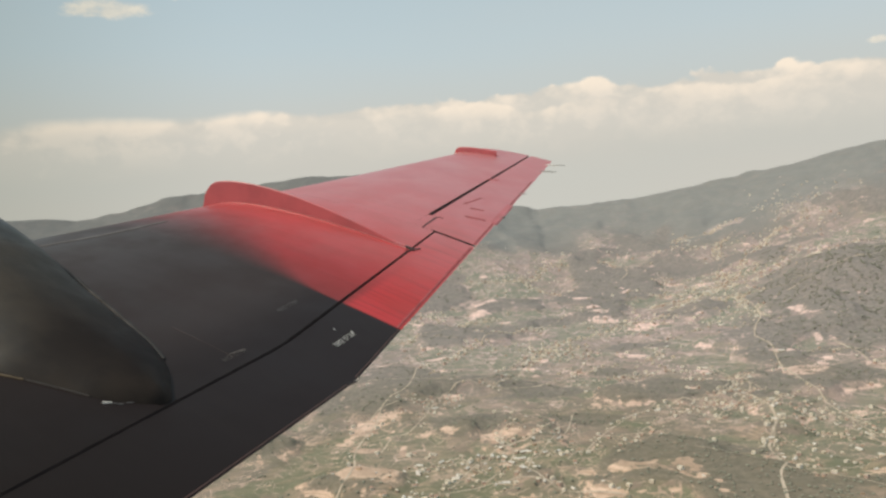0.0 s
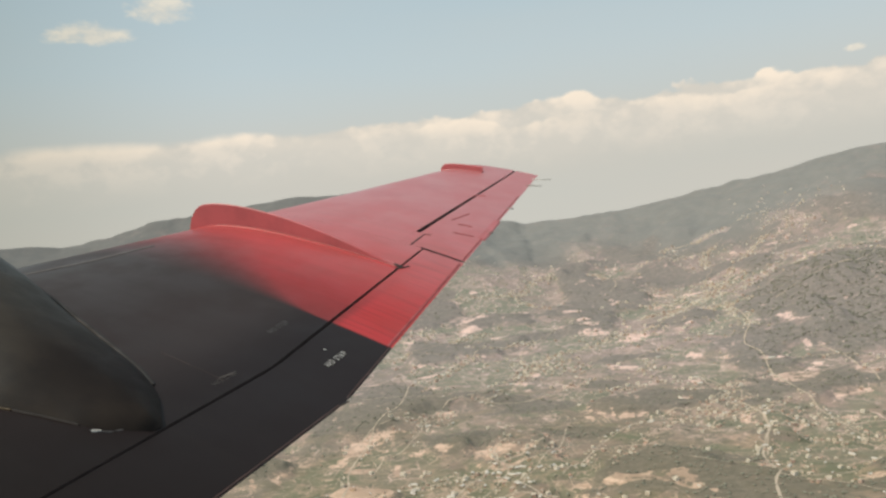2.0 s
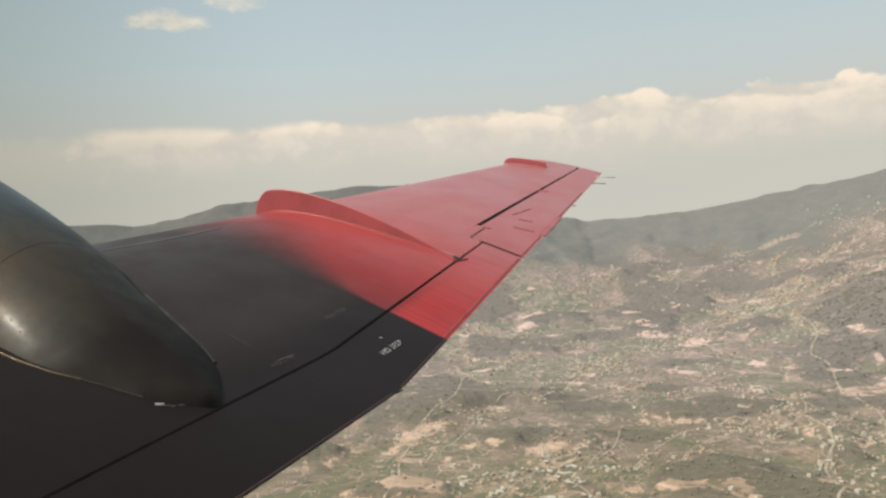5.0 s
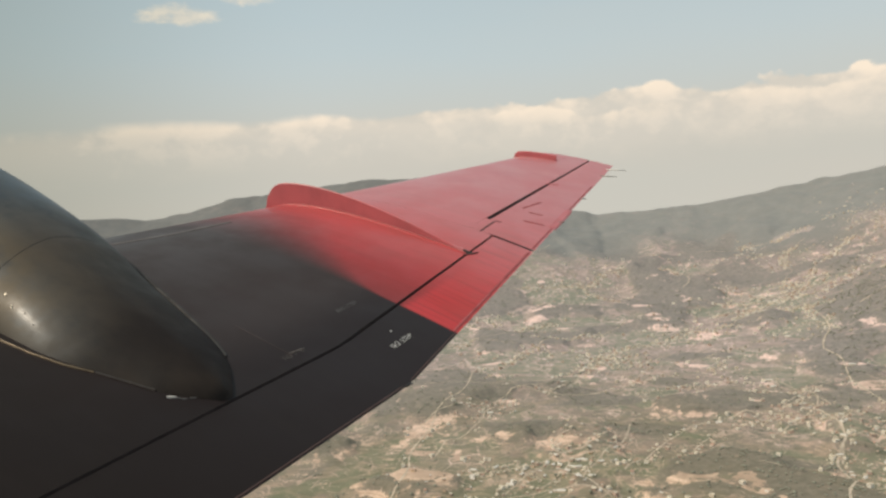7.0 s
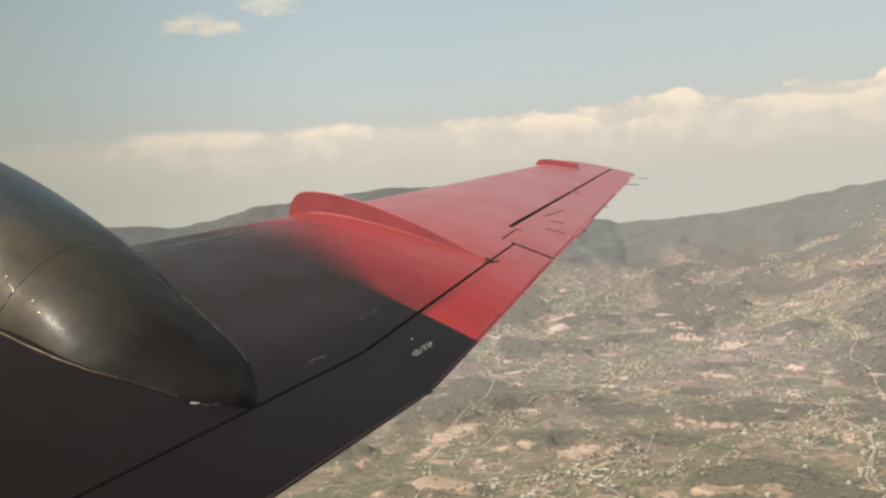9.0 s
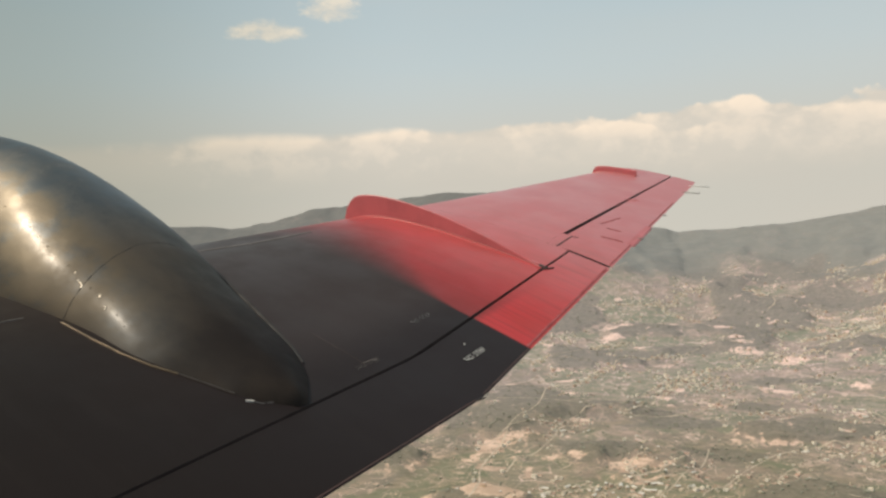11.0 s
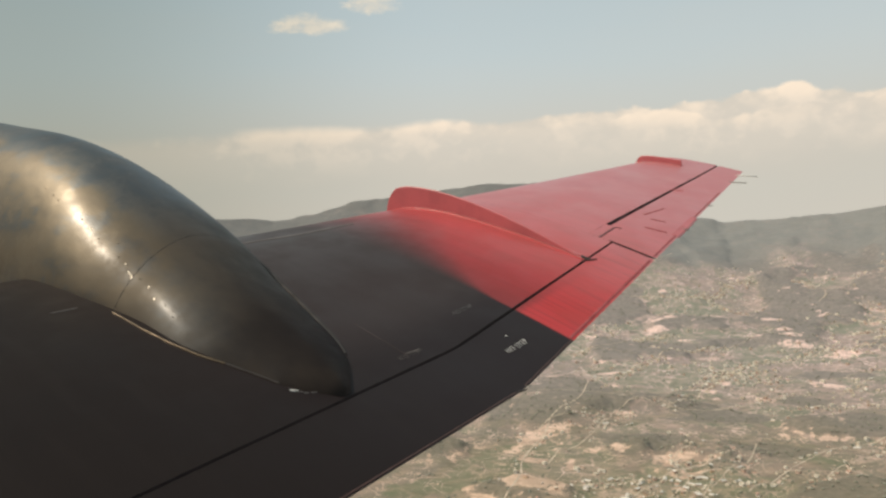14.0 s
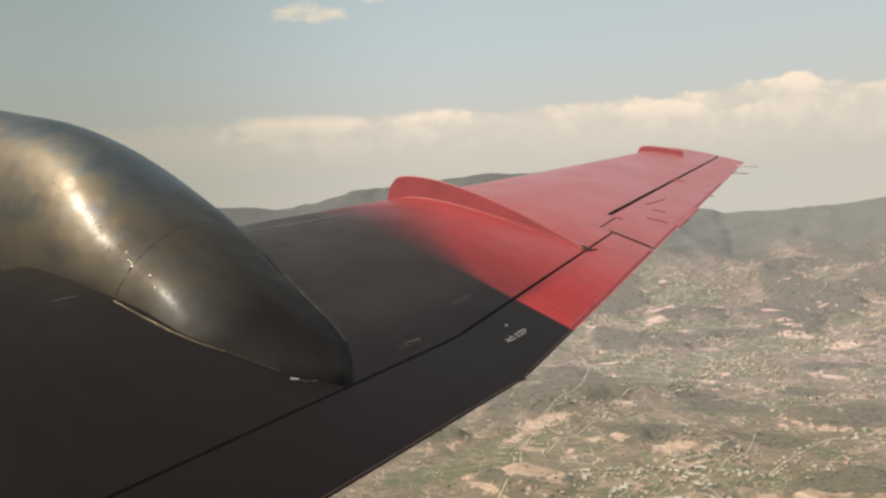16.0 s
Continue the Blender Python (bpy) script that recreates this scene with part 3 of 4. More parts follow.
for _ in range(34):
    a0, r0 = random.uniform(-9, 31), 850 * (2500 / 850) ** random.random()
    turn, pts = random.uniform(-1, 1), []
    for q in range(random.randint(4, 7)):
        pts.append((a0, r0))
        turn += random.uniform(-0.7, 0.7)
        a0, r0 = a0 + math.degrees(90 * math.cos(turn) / r0), r0 + 90 * math.sin(turn)
    ROADS.append((pts, random.uniform(3.0, 4.5)))
LINES = [ribbon("dirt_road", pts, w, "pale winding dirt road across the valley fields") for pts, w in ROADS]

# ================= houses and trees of the valley =================


def part(name, me, parent, label=""):
    ob = new(name, me)
    ob.parent = parent
    return tagged(ob, label)


def block(sx, sy, z0, z1, taper=1.0, at=(0, 0)):
    """The eight corners and six faces of a block."""
    v = [(at[0] + x * sx / 2, at[1] + y * sy / 2, z0) for x, y in ((-1, -1), (1, -1), (1, 1), (-1, 1))]
    v += [(at[0] + x * sx / 2 * taper, at[1] + y * sy / 2 * taper, z1) for x, y in ((-1, -1), (1, -1), (1, 1), (-1, 1))]
    return v, [(0, 3, 2, 1), (4, 5, 6, 7), (0, 1, 5, 4), (1, 2, 6, 5), (2, 3, 7, 6), (3, 0, 4, 7)]


def joined(*pieces):
    verts, faces = [], []
    for v, f in pieces:
        o = len(verts)
        verts += v
        faces += [tuple(i + o for i in q) for q in f]
    return verts, faces


def house_shape(kind, sx, sy, h):
    """Walls and roof of a village house: flat with a parapet and stair head, or pitched tin."""
    walls = joined(block(sx, sy, -2.5, h))
    if kind == "flat":
        t = 0.25
        roof = joined(block(sx + 0.5, sy + 0.5, h, h + 0.2), block(sx + 0.4, t, h + 0.2, h + 0.9, 1, (0, sy / 2)), block(sx + 0.4, t, h + 0.2, h + 0.9, 1, (0, -sy / 2)),
                      block(t, sy, h + 0.2, h + 0.9, 1, (sx / 2, 0)), block(t, sy, h + 0.2, h + 0.9, 1, (-sx / 2, 0)), block(sx * 0.32, sy * 0.35, h + 0.2, h + 2.5, 1, (sx * 0.25, sy * 0.2)))
    else:
        o, p = 0.5, h + 0.30 * sy
        v = [(-sx / 2 - o, -sy / 2 - o, h - 0.1), (sx / 2 + o, -sy / 2 - o, h - 0.1), (sx / 2 + o, sy / 2 + o, h - 0.1), (-sx / 2 - o, sy / 2 + o, h - 0.1), (-sx / 2 - o, 0, p), (sx / 2 + o, 0, p)]
        roof = (v, [(0, 1, 5, 4), (2, 3, 4, 5), (0, 4, 3), (1, 2, 5), (0, 3, 2, 1)])
    return walls, roof


KINDS = [("flat", 9, 8, 4.6, 0, 0), ("flat", 11, 9, 6.0, 1, 4), ("flat", 9, 8, 6.4, 2, 0), ("pitched", 13, 8, 3.0, 3, 1), ("pitched", 11, 7, 3.6, 4, 2), ("flat", 12, 9, 4.2, 3, 4), ("pitched", 17, 8, 3.0, 0, 1), ("pitched", 10, 7, 3.4, 1, 3), ("flat", 9, 8, 3.0, 0, 4)]
WORDS = ["cream two-storey plaster house with a flat concrete roof", "tall white plaster house with a pale flat roof", "pinkish three-storey house with a flat concrete roof",
         "brown brick village house under a grey tin roof", "ochre mud-plaster house under a rusty tin roof", "brick house with a pale flat roof terrace",
         "long cream shed under a grey tin roof", "white farmhouse under a red tile roof", "small cream hut with a pale flat roof"]
# bearing, distance, count, spread
NEAR_HAMLETS = [
    (21.0, 1255, 105, 75), (18.0, 1290, 50, 55), (24.5, 1240, 45, 50), (15.5, 1330, 30, 50), (26.5, 1040, 45, 50), (29.5, 1120, 35, 50),
    (5.2, 1090, 22, 45), (-3.0, 960, 26, 45), (-5.0, 880, 20, 35), (3.0, 930, 12, 50), (-1.8, 1230, 34, 45), (14.0, 980, 14, 90),
    (9.5, 870, 10, 70), (30.5, 860, 25, 50), (20.0, 850, 12, 60),
]
FAR_HAMLETS = [
    (7.5, 1640, 60, 60), (2.8, 1850, 60, 80), (0.2, 1750, 45, 70), (17.5, 2380, 150, 210), (13.0, 2340, 80, 130), (22.5, 2300, 160, 190),
    (24.5, 2800, 90, 180), (19.0, 2650, 70, 160), (10.0, 2650, 60, 120), (4.5, 2380, 60, 120), (-2.0, 2050, 60, 90), (13.5, 1930, 50, 110),
    (20.5, 1880, 80, 130), (26.5, 2720, 60, 110), (11.0, 1500, 30, 120),
]
rng = np.random.default_rng(7)
spots = []
for a, r, n, spread in NEAR_HAMLETS + [(a, r, int(n * 2.2), spread * 1.15) for a, r, n, spread in FAR_HAMLETS]:
    cx, cy = spot(a, r)
    near = [(line, q) for line in LINES for q in range(1, len(line)) if math.hypot(line[q].x - cx, line[q].y - cy) < 2.4 * spread]
    for _ in range(int(n * 1.9)):
        if near and rng.random() < 0.6:
            # along a lane
            line, q = near[int(rng.integers(len(near)))]
            d, out = (line[q] - line[q - 1]).normalized(), rng.choice([-1, 1]) * rng.uniform(5, 18)
            spots.append((line[q].x + d.y * out, line[q].y - d.x * out))
        else:
            dx, dy = rng.normal(0, spread * 0.85, 2)
            spots.append((cx + dx, cy + dy))
for line in LINES:
    for q in range(0, len(line), 2):
        if rng.random() < 0.75:
            side = rng.choice([-1, 1]) * rng.uniform(5, 15)
            c = line[q]
            d = (line[min(q + 1, len(line) - 1)] - line[max(q - 1, 0)]).normalized()
            spots.append((c.x + d.y * side, c.y - d.x * side))
for _ in range(160):
    spots.append(spot(rng.uniform(-12, 33), 830 * (2750 / 830) ** rng.random()))
spots = np.array(spots)
# keep houses apart, off the roads and out of the woods
kept, cell = [], {}
road_cells = {(int(c.x // 5), int(c.y // 5)) for line in LINES for c in line}
cover_here = land_cover(spots[:, 0], spots[:, 1])
for q, (x, y) in enumerate(spots):
    key = (int(x // 9), int(y // 9))
    if key in cell or cover_here[0][q] > 0.75 or (int(x // 5), int(y // 5)) in road_cells:
        continue
    cell[key] = 1
    kept.append((math.hypot(x, y), x, y))
kept.sort()
models = []
for (kind, sx, sy, h, w, r), words in zip(KINDS, WORDS):
    walls, roof = house_shape(kind, sx, sy, h)
    models.append((mesh_from("house_walls", *walls, WALLS[w], False), mesh_from("house_roof", *roof, ROOFS[r], False), walls, roof, w, r, words))
far = {}
for q, (dist, x, y) in enumerate(kept):
    wall_mesh, roof_mesh, walls, roof, w, r, words = models[int(rng.integers(len(models)))] if q < 290 else models[(0, 1, 1, 8, 6, 7, 2)[int(rng.integers(7))]]
    z = float(height(x, y))
    turn = rng.uniform(0, 2 * math.pi)
    size = (0.32 + 0.45 * rng.random() ** 1.5) * (1.0 if dist < 1900 else 1.2)
    if q < 290:
        home = new("house")
        home.matrix_world = Matrix.Translation((x, y, z)) @ Matrix.Rotation(turn, 4, "Z") @ Matrix.Diagonal((size, size, size, 1))
        tagged(home, words, "house", "village houses")
        part("house_body", wall_mesh, home)
        part("roof", roof_mesh, home)
        continue
    cs, sn = math.cos(turn) * size, math.sin(turn) * size
    for shape, slot in ((walls, w), (roof, 10 + r)):
        vs, fs = far.setdefault(slot, ([], []))
        o = len(vs)
        vs += [(x + cs * a - sn * b, y + sn * a + cs * b, z + size * c) for a, b, c in shape[0]]
        fs += [tuple(i + o for i in f) for f in shape[1]]
town = tagged(new("distant_houses"), "hundreds of small pale village houses scattered over the valley", "houses", kind="stuff")
for slot, (vs, fs) in far.items():
    part("house_walls" if slot < 10 else "house_roofs", mesh_from("far_houses", vs, fs, WALLS[slot] if slot < 10 else ROOFS[slot - 10], False), town)


# a crown of twelve points: ragged ring, upper ring, top, underside
RING = np.arange(5) * 2 * math.pi / 5
CROWN = np.concatenate([np.stack([np.cos(RING), np.sin(RING), np.full(5, 0.35)], -1), np.stack([0.62 * np.cos(RING + 0.6), 0.62 * np.sin(RING + 0.6), np.full(5, 0.85)], -1), [[0, 0, 1.1]], [[0, 0, -0.15]]])
CROWN_FACES = np.array([f for q in range(5) for p in [(q + 1) % 5] for f in ((q, p, 5 + q), (p, 5 + p, 5 + q), (5 + q, 5 + p, 10), (p, q, 11))])


def crowns(at, size, flat):
    """Ragged crowns at the places given: points and triangles."""
    n = len(at)
    jit = rng.uniform(0.65, 1.35, (n, 12, 1))
    v = CROWN[None] * jit * np.asarray(size)[:, None, None] * np.array([1.0, 1.0, flat]) + np.asarray(at)[:, None, :]
    f = CROWN_FACES[None] + (np.arange(n) * 12)[:, None, None]
    return v.reshape(-1, 3).tolist(), f.reshape(-1, 3).tolist()


def build_woods(tries=150000, most=42000):
    """Scrub and woodland: tens of thousands of small ragged crowns, joined."""
    a = rng.uniform(-27, 36, tries)
    r = np.sqrt(rng.uniform(1080 ** 2, 3300 ** 2, tries))
    x, y = place(a, r)
    woods, soil, green = land_cover(x, y)
    stand = fbm(x, y, 45, 33, 3)
    chance = (0.004 + 0.05 * step(stand, 0.60, 0.68) + (0.035 + 0.13 * (1 - step(r, 1400, 2000))) * step(woods + 1.6 * (stand - 0.5), 0.45, 0.85) + 0.17 * step(a, 21, 25) * step(woods, 0.7, 0.95)) * (1 - soil) * (1 - 0.5 * step(r, 2300, 3200))
    keep = rng.random(tries) < chance
    x, y, far_off = x[keep][:most], y[keep][:most], step(r[keep][:most], 1500, 3000)
    z = height(x, y)
    size = rng.uniform(1.6, 3.6, len(x)) * (1 + 0.5 * far_off)
    me = mesh_from("woodland", *crowns(np.stack([x, y, z + 0.3], -1), size, 0.55), M_TREE)
    tagged(new("woodland", me), "dry grey-green scrub and trees over the hillocks", "trees", kind="stuff")


build_woods()


def tree_model(seed):
    """A broad valley tree: tapered leaning trunk and a crown of several ragged clumps."""
    tr = random.Random(seed)
    tall = tr.uniform(3.2, 4.6)
    lean = (tr.uniform(-0.4, 0.4), tr.uniform(-0.4, 0.4))
    levels = [(-0.6, 0.34), (1.2, 0.24), (tall, 0.10)]
    verts = [(lean[0] * z / tall + w * math.cos(q * math.pi / 3), lean[1] * z / tall + w * math.sin(q * math.pi / 3), z) for z, w in levels for q in range(6)]
    faces = [(6 * l + q, 6 * l + (q + 1) % 6, 6 * l + 6 + (q + 1) % 6, 6 * l + 6 + q) for l in range(2) for q in range(6)]
    at = [(lean[0] + tr.uniform(-1.7, 1.7), lean[1] + tr.uniform(-1.7, 1.7), tall + tr.uniform(-1.6, 0.9)) for _ in range(13)]
    return mesh_from("trunk", verts, faces, M_TRUNK), mesh_from("crown", *crowns(at, [tr.uniform(0.8, 1.5) for _ in at], 0.85), M_TREE)


M_TRUNK = plain_paint("grey_bark", (0.17, 0.14, 0.115), 0.95, 0.0, 0.3, 1.5)
TREES = [tree_model(q) for q in range(4)]
for q in range(150):
    line = LINES[int(rng.integers(len(LINES)))]
    c, out = line[int(rng.integers(len(line)))], rng.choice([-1, 1]) * rng.uniform(6, 40)
    x, y = c.x + out, c.y + rng.uniform(-30, 30)
    if math.hypot(x, y) > 2100 or (int(x // 9), int(y // 9)) in cell or (int(x // 5), int(y // 5)) in road_cells:
        continue
    tree = tagged(new("tree"), "broad grey-green tree standing by a valley field", "tree", "valley trees")
    size = rng.uniform(0.8, 1.35)
    tree.matrix_world = Matrix.Translation((x, y, float(height(x, y)))) @ Matrix.Rotation(rng.uniform(0, 6.28), 4, "Z") @ Matrix.Diagonal((size, size, size, 1))
    for name, me in zip(("trunk", "crown"), TREES[q % 4]):
        part(name, me, tree)

# ================= the aircraft =================
aircraft = new("airplane")
aircraft.matrix_world = AIRCRAFT
tagged(aircraft, "turboprop airplane with a glossy black and red starboard wing", "airplane")

TIP, KINK, FLAP_END = 8.20, 3.20, 5.20
YTE_K, YTE_T, YTE_IN, YLE_K, YLE_T = 1.6768, 2.2446, 1.6685, 4.3086, 3.1844
Z_TE, RISE = -1.2768, math.tan(radians(5.361))


def lerp(a, b, t):
    return a + (b - a) * t


def station(x):
    """Leading edge, trailing edge, trailing edge's height, thickness and incidence of the wing's section x metres out."""
    s = min(max((x - KINK) / (TIP - KINK), 0), 1)
    inner = max(KINK - x, 0) / 1.2
    le, te = lerp(YLE_K, YLE_T, s), lerp(YTE_K, YTE_T, s) + (YTE_IN - YTE_K) * inner
    return le, te, Z_TE + RISE * max(x - KINK, 0), lerp(0.208, 0.1143, s), lerp(4.556, 4.227, s)


def skin(x, u, upper=True, lift=0.0):
    """A point of the wing's skin: u runs from the leading edge (0) to the trailing edge (1)."""
    le, te, z, t, inc = station(x)
    c = le - te
    half = 5 * t * (0.2969 * math.sqrt(max(u, 0)) - 0.126 * u - 0.3516 * u * u + 0.2843 * u ** 3 - 0.1036 * u ** 4)
    m, q = 0.2025, 15.957
    camber = q / 6 * (u ** 3 - 3 * m * u * u + m * m * (3 - m) * u) if u < m else q * m ** 3 / 6 * (1 - u)
    return Vector((x, le - u * c, z + (1 - u) * c * math.tan(radians(inc)) + c * (camber + (half if upper else -half * 0.8)) + lift))


def at_y(x, y):
    """The u of the place y on the section x."""
    le, te = station(x)[:2]
    return (le - y) / (le - te)


def hinge(x):
    if x <= FLAP_END:
        return lerp(0.853, 0.838, max(x - KINK, 0) / 2.0)
    return lerp(0.749, 0.729, (x - FLAP_END) / 3.0)


def loft(name, stations, spans, mat, parent, label="", cap=True):
    """A closed skin through the stations; spans(x) gives the u of the front and rear edge."""
    verts, faces, ring = [], [], 0
    for x in stations:
        u0, u1 = spans(x)
        k_up = [u1 + (u0 - u1) * (q / 22) for q in range(23)]
        if u0 == 0:
            k_up = [u1 * (1 - q / 22) ** 1.6 for q in range(23)]
        rows = [skin(x, u) for u in k_up] + [skin(x, u, False) for u in reversed(k_up)]
        ring = len(rows)
        verts += [tuple(v) for v in rows]
    # gap walls and end caps coloured dark to stand for their shade
    dark = []
    for s in range(len(stations) - 1):
        for q in range(ring):
            p = (q + 1) % ring
            faces.append((s * ring + q, s * ring + p, (s + 1) * ring + p, (s + 1) * ring + q))
            if (q == ring - 1 and spans(stations[s])[1] < 1) or (q == 22 and spans(stations[s])[0] > 0.3):
                dark.append(len(faces) - 1)
    if cap:
        dark += [len(faces), len(faces) + 1]
        faces.append(tuple(range(ring)))
        faces.append(tuple((len(stations) - 1) * ring + q for q in reversed(range(ring))))
    me = mesh_from(name, verts, faces, mat)
    me.materials.append(M_GAP)
    if cap and stations[-1] > TIP - 0.05:
        dark.pop()
    for q in dark:
        me.polygons[q].material_index = 1
    bm = bmesh.new()
    bm.from_mesh(me)
    bmesh.ops.remove_doubles(bm, verts=bm.verts, dist=0.0004)
    bmesh.ops.recalc_face_normals(bm, faces=bm.faces)
    bm.to_mesh(me)
    bm.free()
    for poly in me.polygons:
        poly.use_smooth = len(poly.vertices) < 5
    me.set_sharp_from_angle(angle=radians(40))
    return part(name, me, parent, label)


def between(a, b, n):
    return [a + (b - a) * q / n for q in range(n + 1)]


loft("wing_skin", between(0.30, FLAP_END - 0.004, 32), lambda x: (0.0, hinge(x)), M_WING, aircraft, "black inner wing skin turning red outboard")
loft("outer_wing_skin", between(FLAP_END - 0.003, TIP - 0.09, 24), lambda x: (0.0, hinge(x)), M_WING, aircraft, "glossy red outer wing skin")
flap = loft("flap", between(0.45, FLAP_END - 0.014, 32), lambda x: (hinge(x) + lerp(0.0052, 0.0078, min(max((x - 2.2) / 1.6, 0), 1)), 1.0), M_WING, aircraft, "flap, black inboard and red outboard")


def aileron_front(x):
    return hinge(x) + (0.0008 if x < 5.50 else 0.019)


aileron = loft("aileron", between(FLAP_END + 0.018, 5.499, 4) + between(5.501, TIP - 0.01, 18), lambda x: (aileron_front(x), 1.0), M_WING, aircraft, "red aileron")
# rounded tip
loft("wing_tip", [TIP - 0.089, TIP - 0.05, TIP - 0.02, TIP], lambda x: (0.0 + 0.10 * max(0.0, (x - TIP + 0.09) / 0.09) ** 2 + 1e-9, 0.725), M_WING, aircraft, "rounded red wing tip")


def strip(name, path, width, mat, parent, lift=0.003, label=""):
    """A thin raised strip over the upper skin along (x, u) points."""
    pts = []
    for q in range(len(path) - 1):
        for s in between(0, 1, 10)[:-1]:
            pts.append((lerp(path[q][0], path[q + 1][0], s), lerp(path[q][1], path[q + 1][1], s)))
    pts.append(path[-1])
    mid = [skin(x, u) for x, u in pts]
    verts, faces = [], []
    for q, c in enumerate(mid):
        d = (mid[min(q + 1, len(mid) - 1)] - mid[max(q - 1, 0)]).normalized()
        side = d.cross(Vector((0, 0, 1))).normalized() * width / 2
        for sgn in (-1, 1):
            v = c + side * sgn
            u = min(max(at_y(v.x, v.y), 0.0), 1.0)
            base = skin(v.x, u)
            verts += [(base.x, base.y, base.z - 0.002), (base.x, base.y, base.z + lift)]
        if q:
            b, a = 4 * q, 4 * (q - 1)
            faces += [(a + 1, b + 1, b + 3, a + 3), (a, b, b + 1, a + 1), (a + 2, a + 3, b + 3, b + 2)]
    return part(name, mesh_from(name, verts, faces, mat), parent, label)


def fence(name, x, u0, u1, rise, nose, label):
    """A thin upright plate along the wing's chord with a rounded front and a long tapering back."""
    verts, faces = [], []
    n = 44
    for q in range(n + 1):
        s = q / n
        u = lerp(u0, u1, s)
        base = skin(x, u)
        top = rise * min(1.0, math.sqrt(max(0.0, 1 - (1 - min(s / nose, 1)) ** 2))) * (1 - s ** 1.6 * 0.97 if name == "wing_fence" else 1 - 0.1 * s)
        for dx in (-0.006, 0.006):
            verts += [(x + dx, base.y, base.z - 0.01), (x + dx, base.y, base.z + top - 0.006), (x, base.y, base.z + top)]
        if q:
            b, a = 6 * q, 6 * (q - 1)
            faces += [(a, a + 1, b + 1, b), (a + 1, a + 2, b + 2, b + 1), (a + 4, a + 3, b + 3, b + 4), (a + 5, a + 4, b + 4, b + 5)]
    faces += [(0, 3, 4, 5, 2, 1), tuple(6 * n + i for i in (1, 2, 5, 4, 3, 0))]
    ob = part(name, mesh_from(name, verts, faces, M_RED, False), aircraft, label)
    # the foot flange on both sides
    for dx in (-0.022, 0.022):
        strip("fence_flange", [(x + dx, u0 + 0.01), (x + dx, (u0 + u1) / 2), (x + dx, u1)], 0.03, M_WING, ob, 0.004)
    return ob


fence("wing_fence", 4.757, 0.03, 0.835, 0.165, 0.09, "tall red wing fence with a rounded nose")
fence("tip_fence", 7.84, 0.05, 0.50, 0.062, 0.14, "small red fence near the wing tip")


def bar(name, a, b, r0, r1, mat, parent, label="", sides=8):
    """A tapered round bar from a to b."""
    a, b = Vector(a), Vector(b)
    d = (b - a).normalized()
    e = d.orthogonal().normalized()
    g = d.cross(e)
    verts = []
    for c, r in ((a, r0), (b, r1)):
        verts += [tuple(c + (e * math.cos(2 * math.pi * q / sides) + g * math.sin(2 * math.pi * q / sides)) * r) for q in range(sides)]
    faces = [(q, (q + 1) % sides, sides + (q + 1) % sides, sides + q) for q in range(sides)] + [tuple(reversed(range(sides))), tuple(range(sides, 2 * sides))]
    return part(name, mesh_from(name, verts, faces, mat), parent, label)


# static wicks, trim tab seams, hinge bracket and access panel
for x, length, mat in ((7.97, 0.17, M_WICK), (7.66, 0.13, M_GREY), (6.72, 0.03, M_GREY), (5.95, 0.03, M_GREY)):
    p = skin(x, 1.0)
    bar("static_wick", p + Vector((0, 0.03, 0.005)), p + Vector((0.02, -length, 0.0)), 0.006, 0.0035, mat, aileron, "thin static discharge wick")


def trim_tab(x0, x1, reach):
    """A thin bent plate riveted on behind the aileron's trailing edge."""
    verts, faces = [], []
    for q, x in enumerate(between(x0, x1, 6)):
        a, b = skin(x, 0.975, True, 0.003), skin(x, 1.0)
        end = b + Vector((0, -reach * (0.8 if q in (0, 6) else 1.0), -0.006))
        verts += [tuple(a), tuple(b + Vector((0, 0, 0.003))), tuple(end), tuple(end - Vector((0, 0, 0.003))), tuple(b - Vector((0, 0, 0.003)))]
        if q:
            faces += [(5 * q - 5 + i, 5 * q + i, 5 * q + i + 1, 5 * q - 4 + i) for i in range(4)]
    faces += [(0, 1, 2, 3, 4), (34, 33, 32, 31, 30)]
    return part("trim_tab", mesh_from("trim_tab", verts, faces, M_RED, False), aileron, "pinkish red fixed trim tab")


trim_tab(5.76, 6.30, 0.011)
bar("flap_corner", skin(3.17, 1.0) + Vector((0, 0.012, 0)), skin(3.215, 1.0) + Vector((0, -0.004, -0.002)), 0.006, 0.004, M_BLACK, flap, "small black corner at the flap's kink")
strip("trim_tab_seam", [(5.98, 0.806), (6.28, 0.84)], 0.013, M_SEAM, aileron, 0.002)
strip("trim_tab_seam", [(5.71, 0.869), (5.76, 0.955)], 0.020, M_SEAM, aileron, 0.002)
strip("trim_tab_seam", [(5.93, 0.85), (5.97, 0.91)], 0.018, M_SEAM, aileron, 0.002)
strip("hinge_arm", [(6.87, 0.735), (6.93, 0.80)], 0.018, M_WING, aileron, 0.006)
strip("hinge_cover_seam", [(5.20, 0.793), (5.49, 0.787), (5.51, 0.812)], 0.011, M_GAP, aircraft, 0.002)
strip("flap_bracket", [(4.757, 0.829), (4.757, 0.858)], 0.009, M_GAP, aircraft, 0.016, "small dark flap bracket")
strip("bracket_arm", [(4.70, 0.843), (4.82, 0.866)], 0.008, M_GAP, aircraft, 0.006)
strip("skin_seam", [(2.95, 0.70), (2.95, 0.83)], 0.005, M_GAP, aircraft, 0.001)
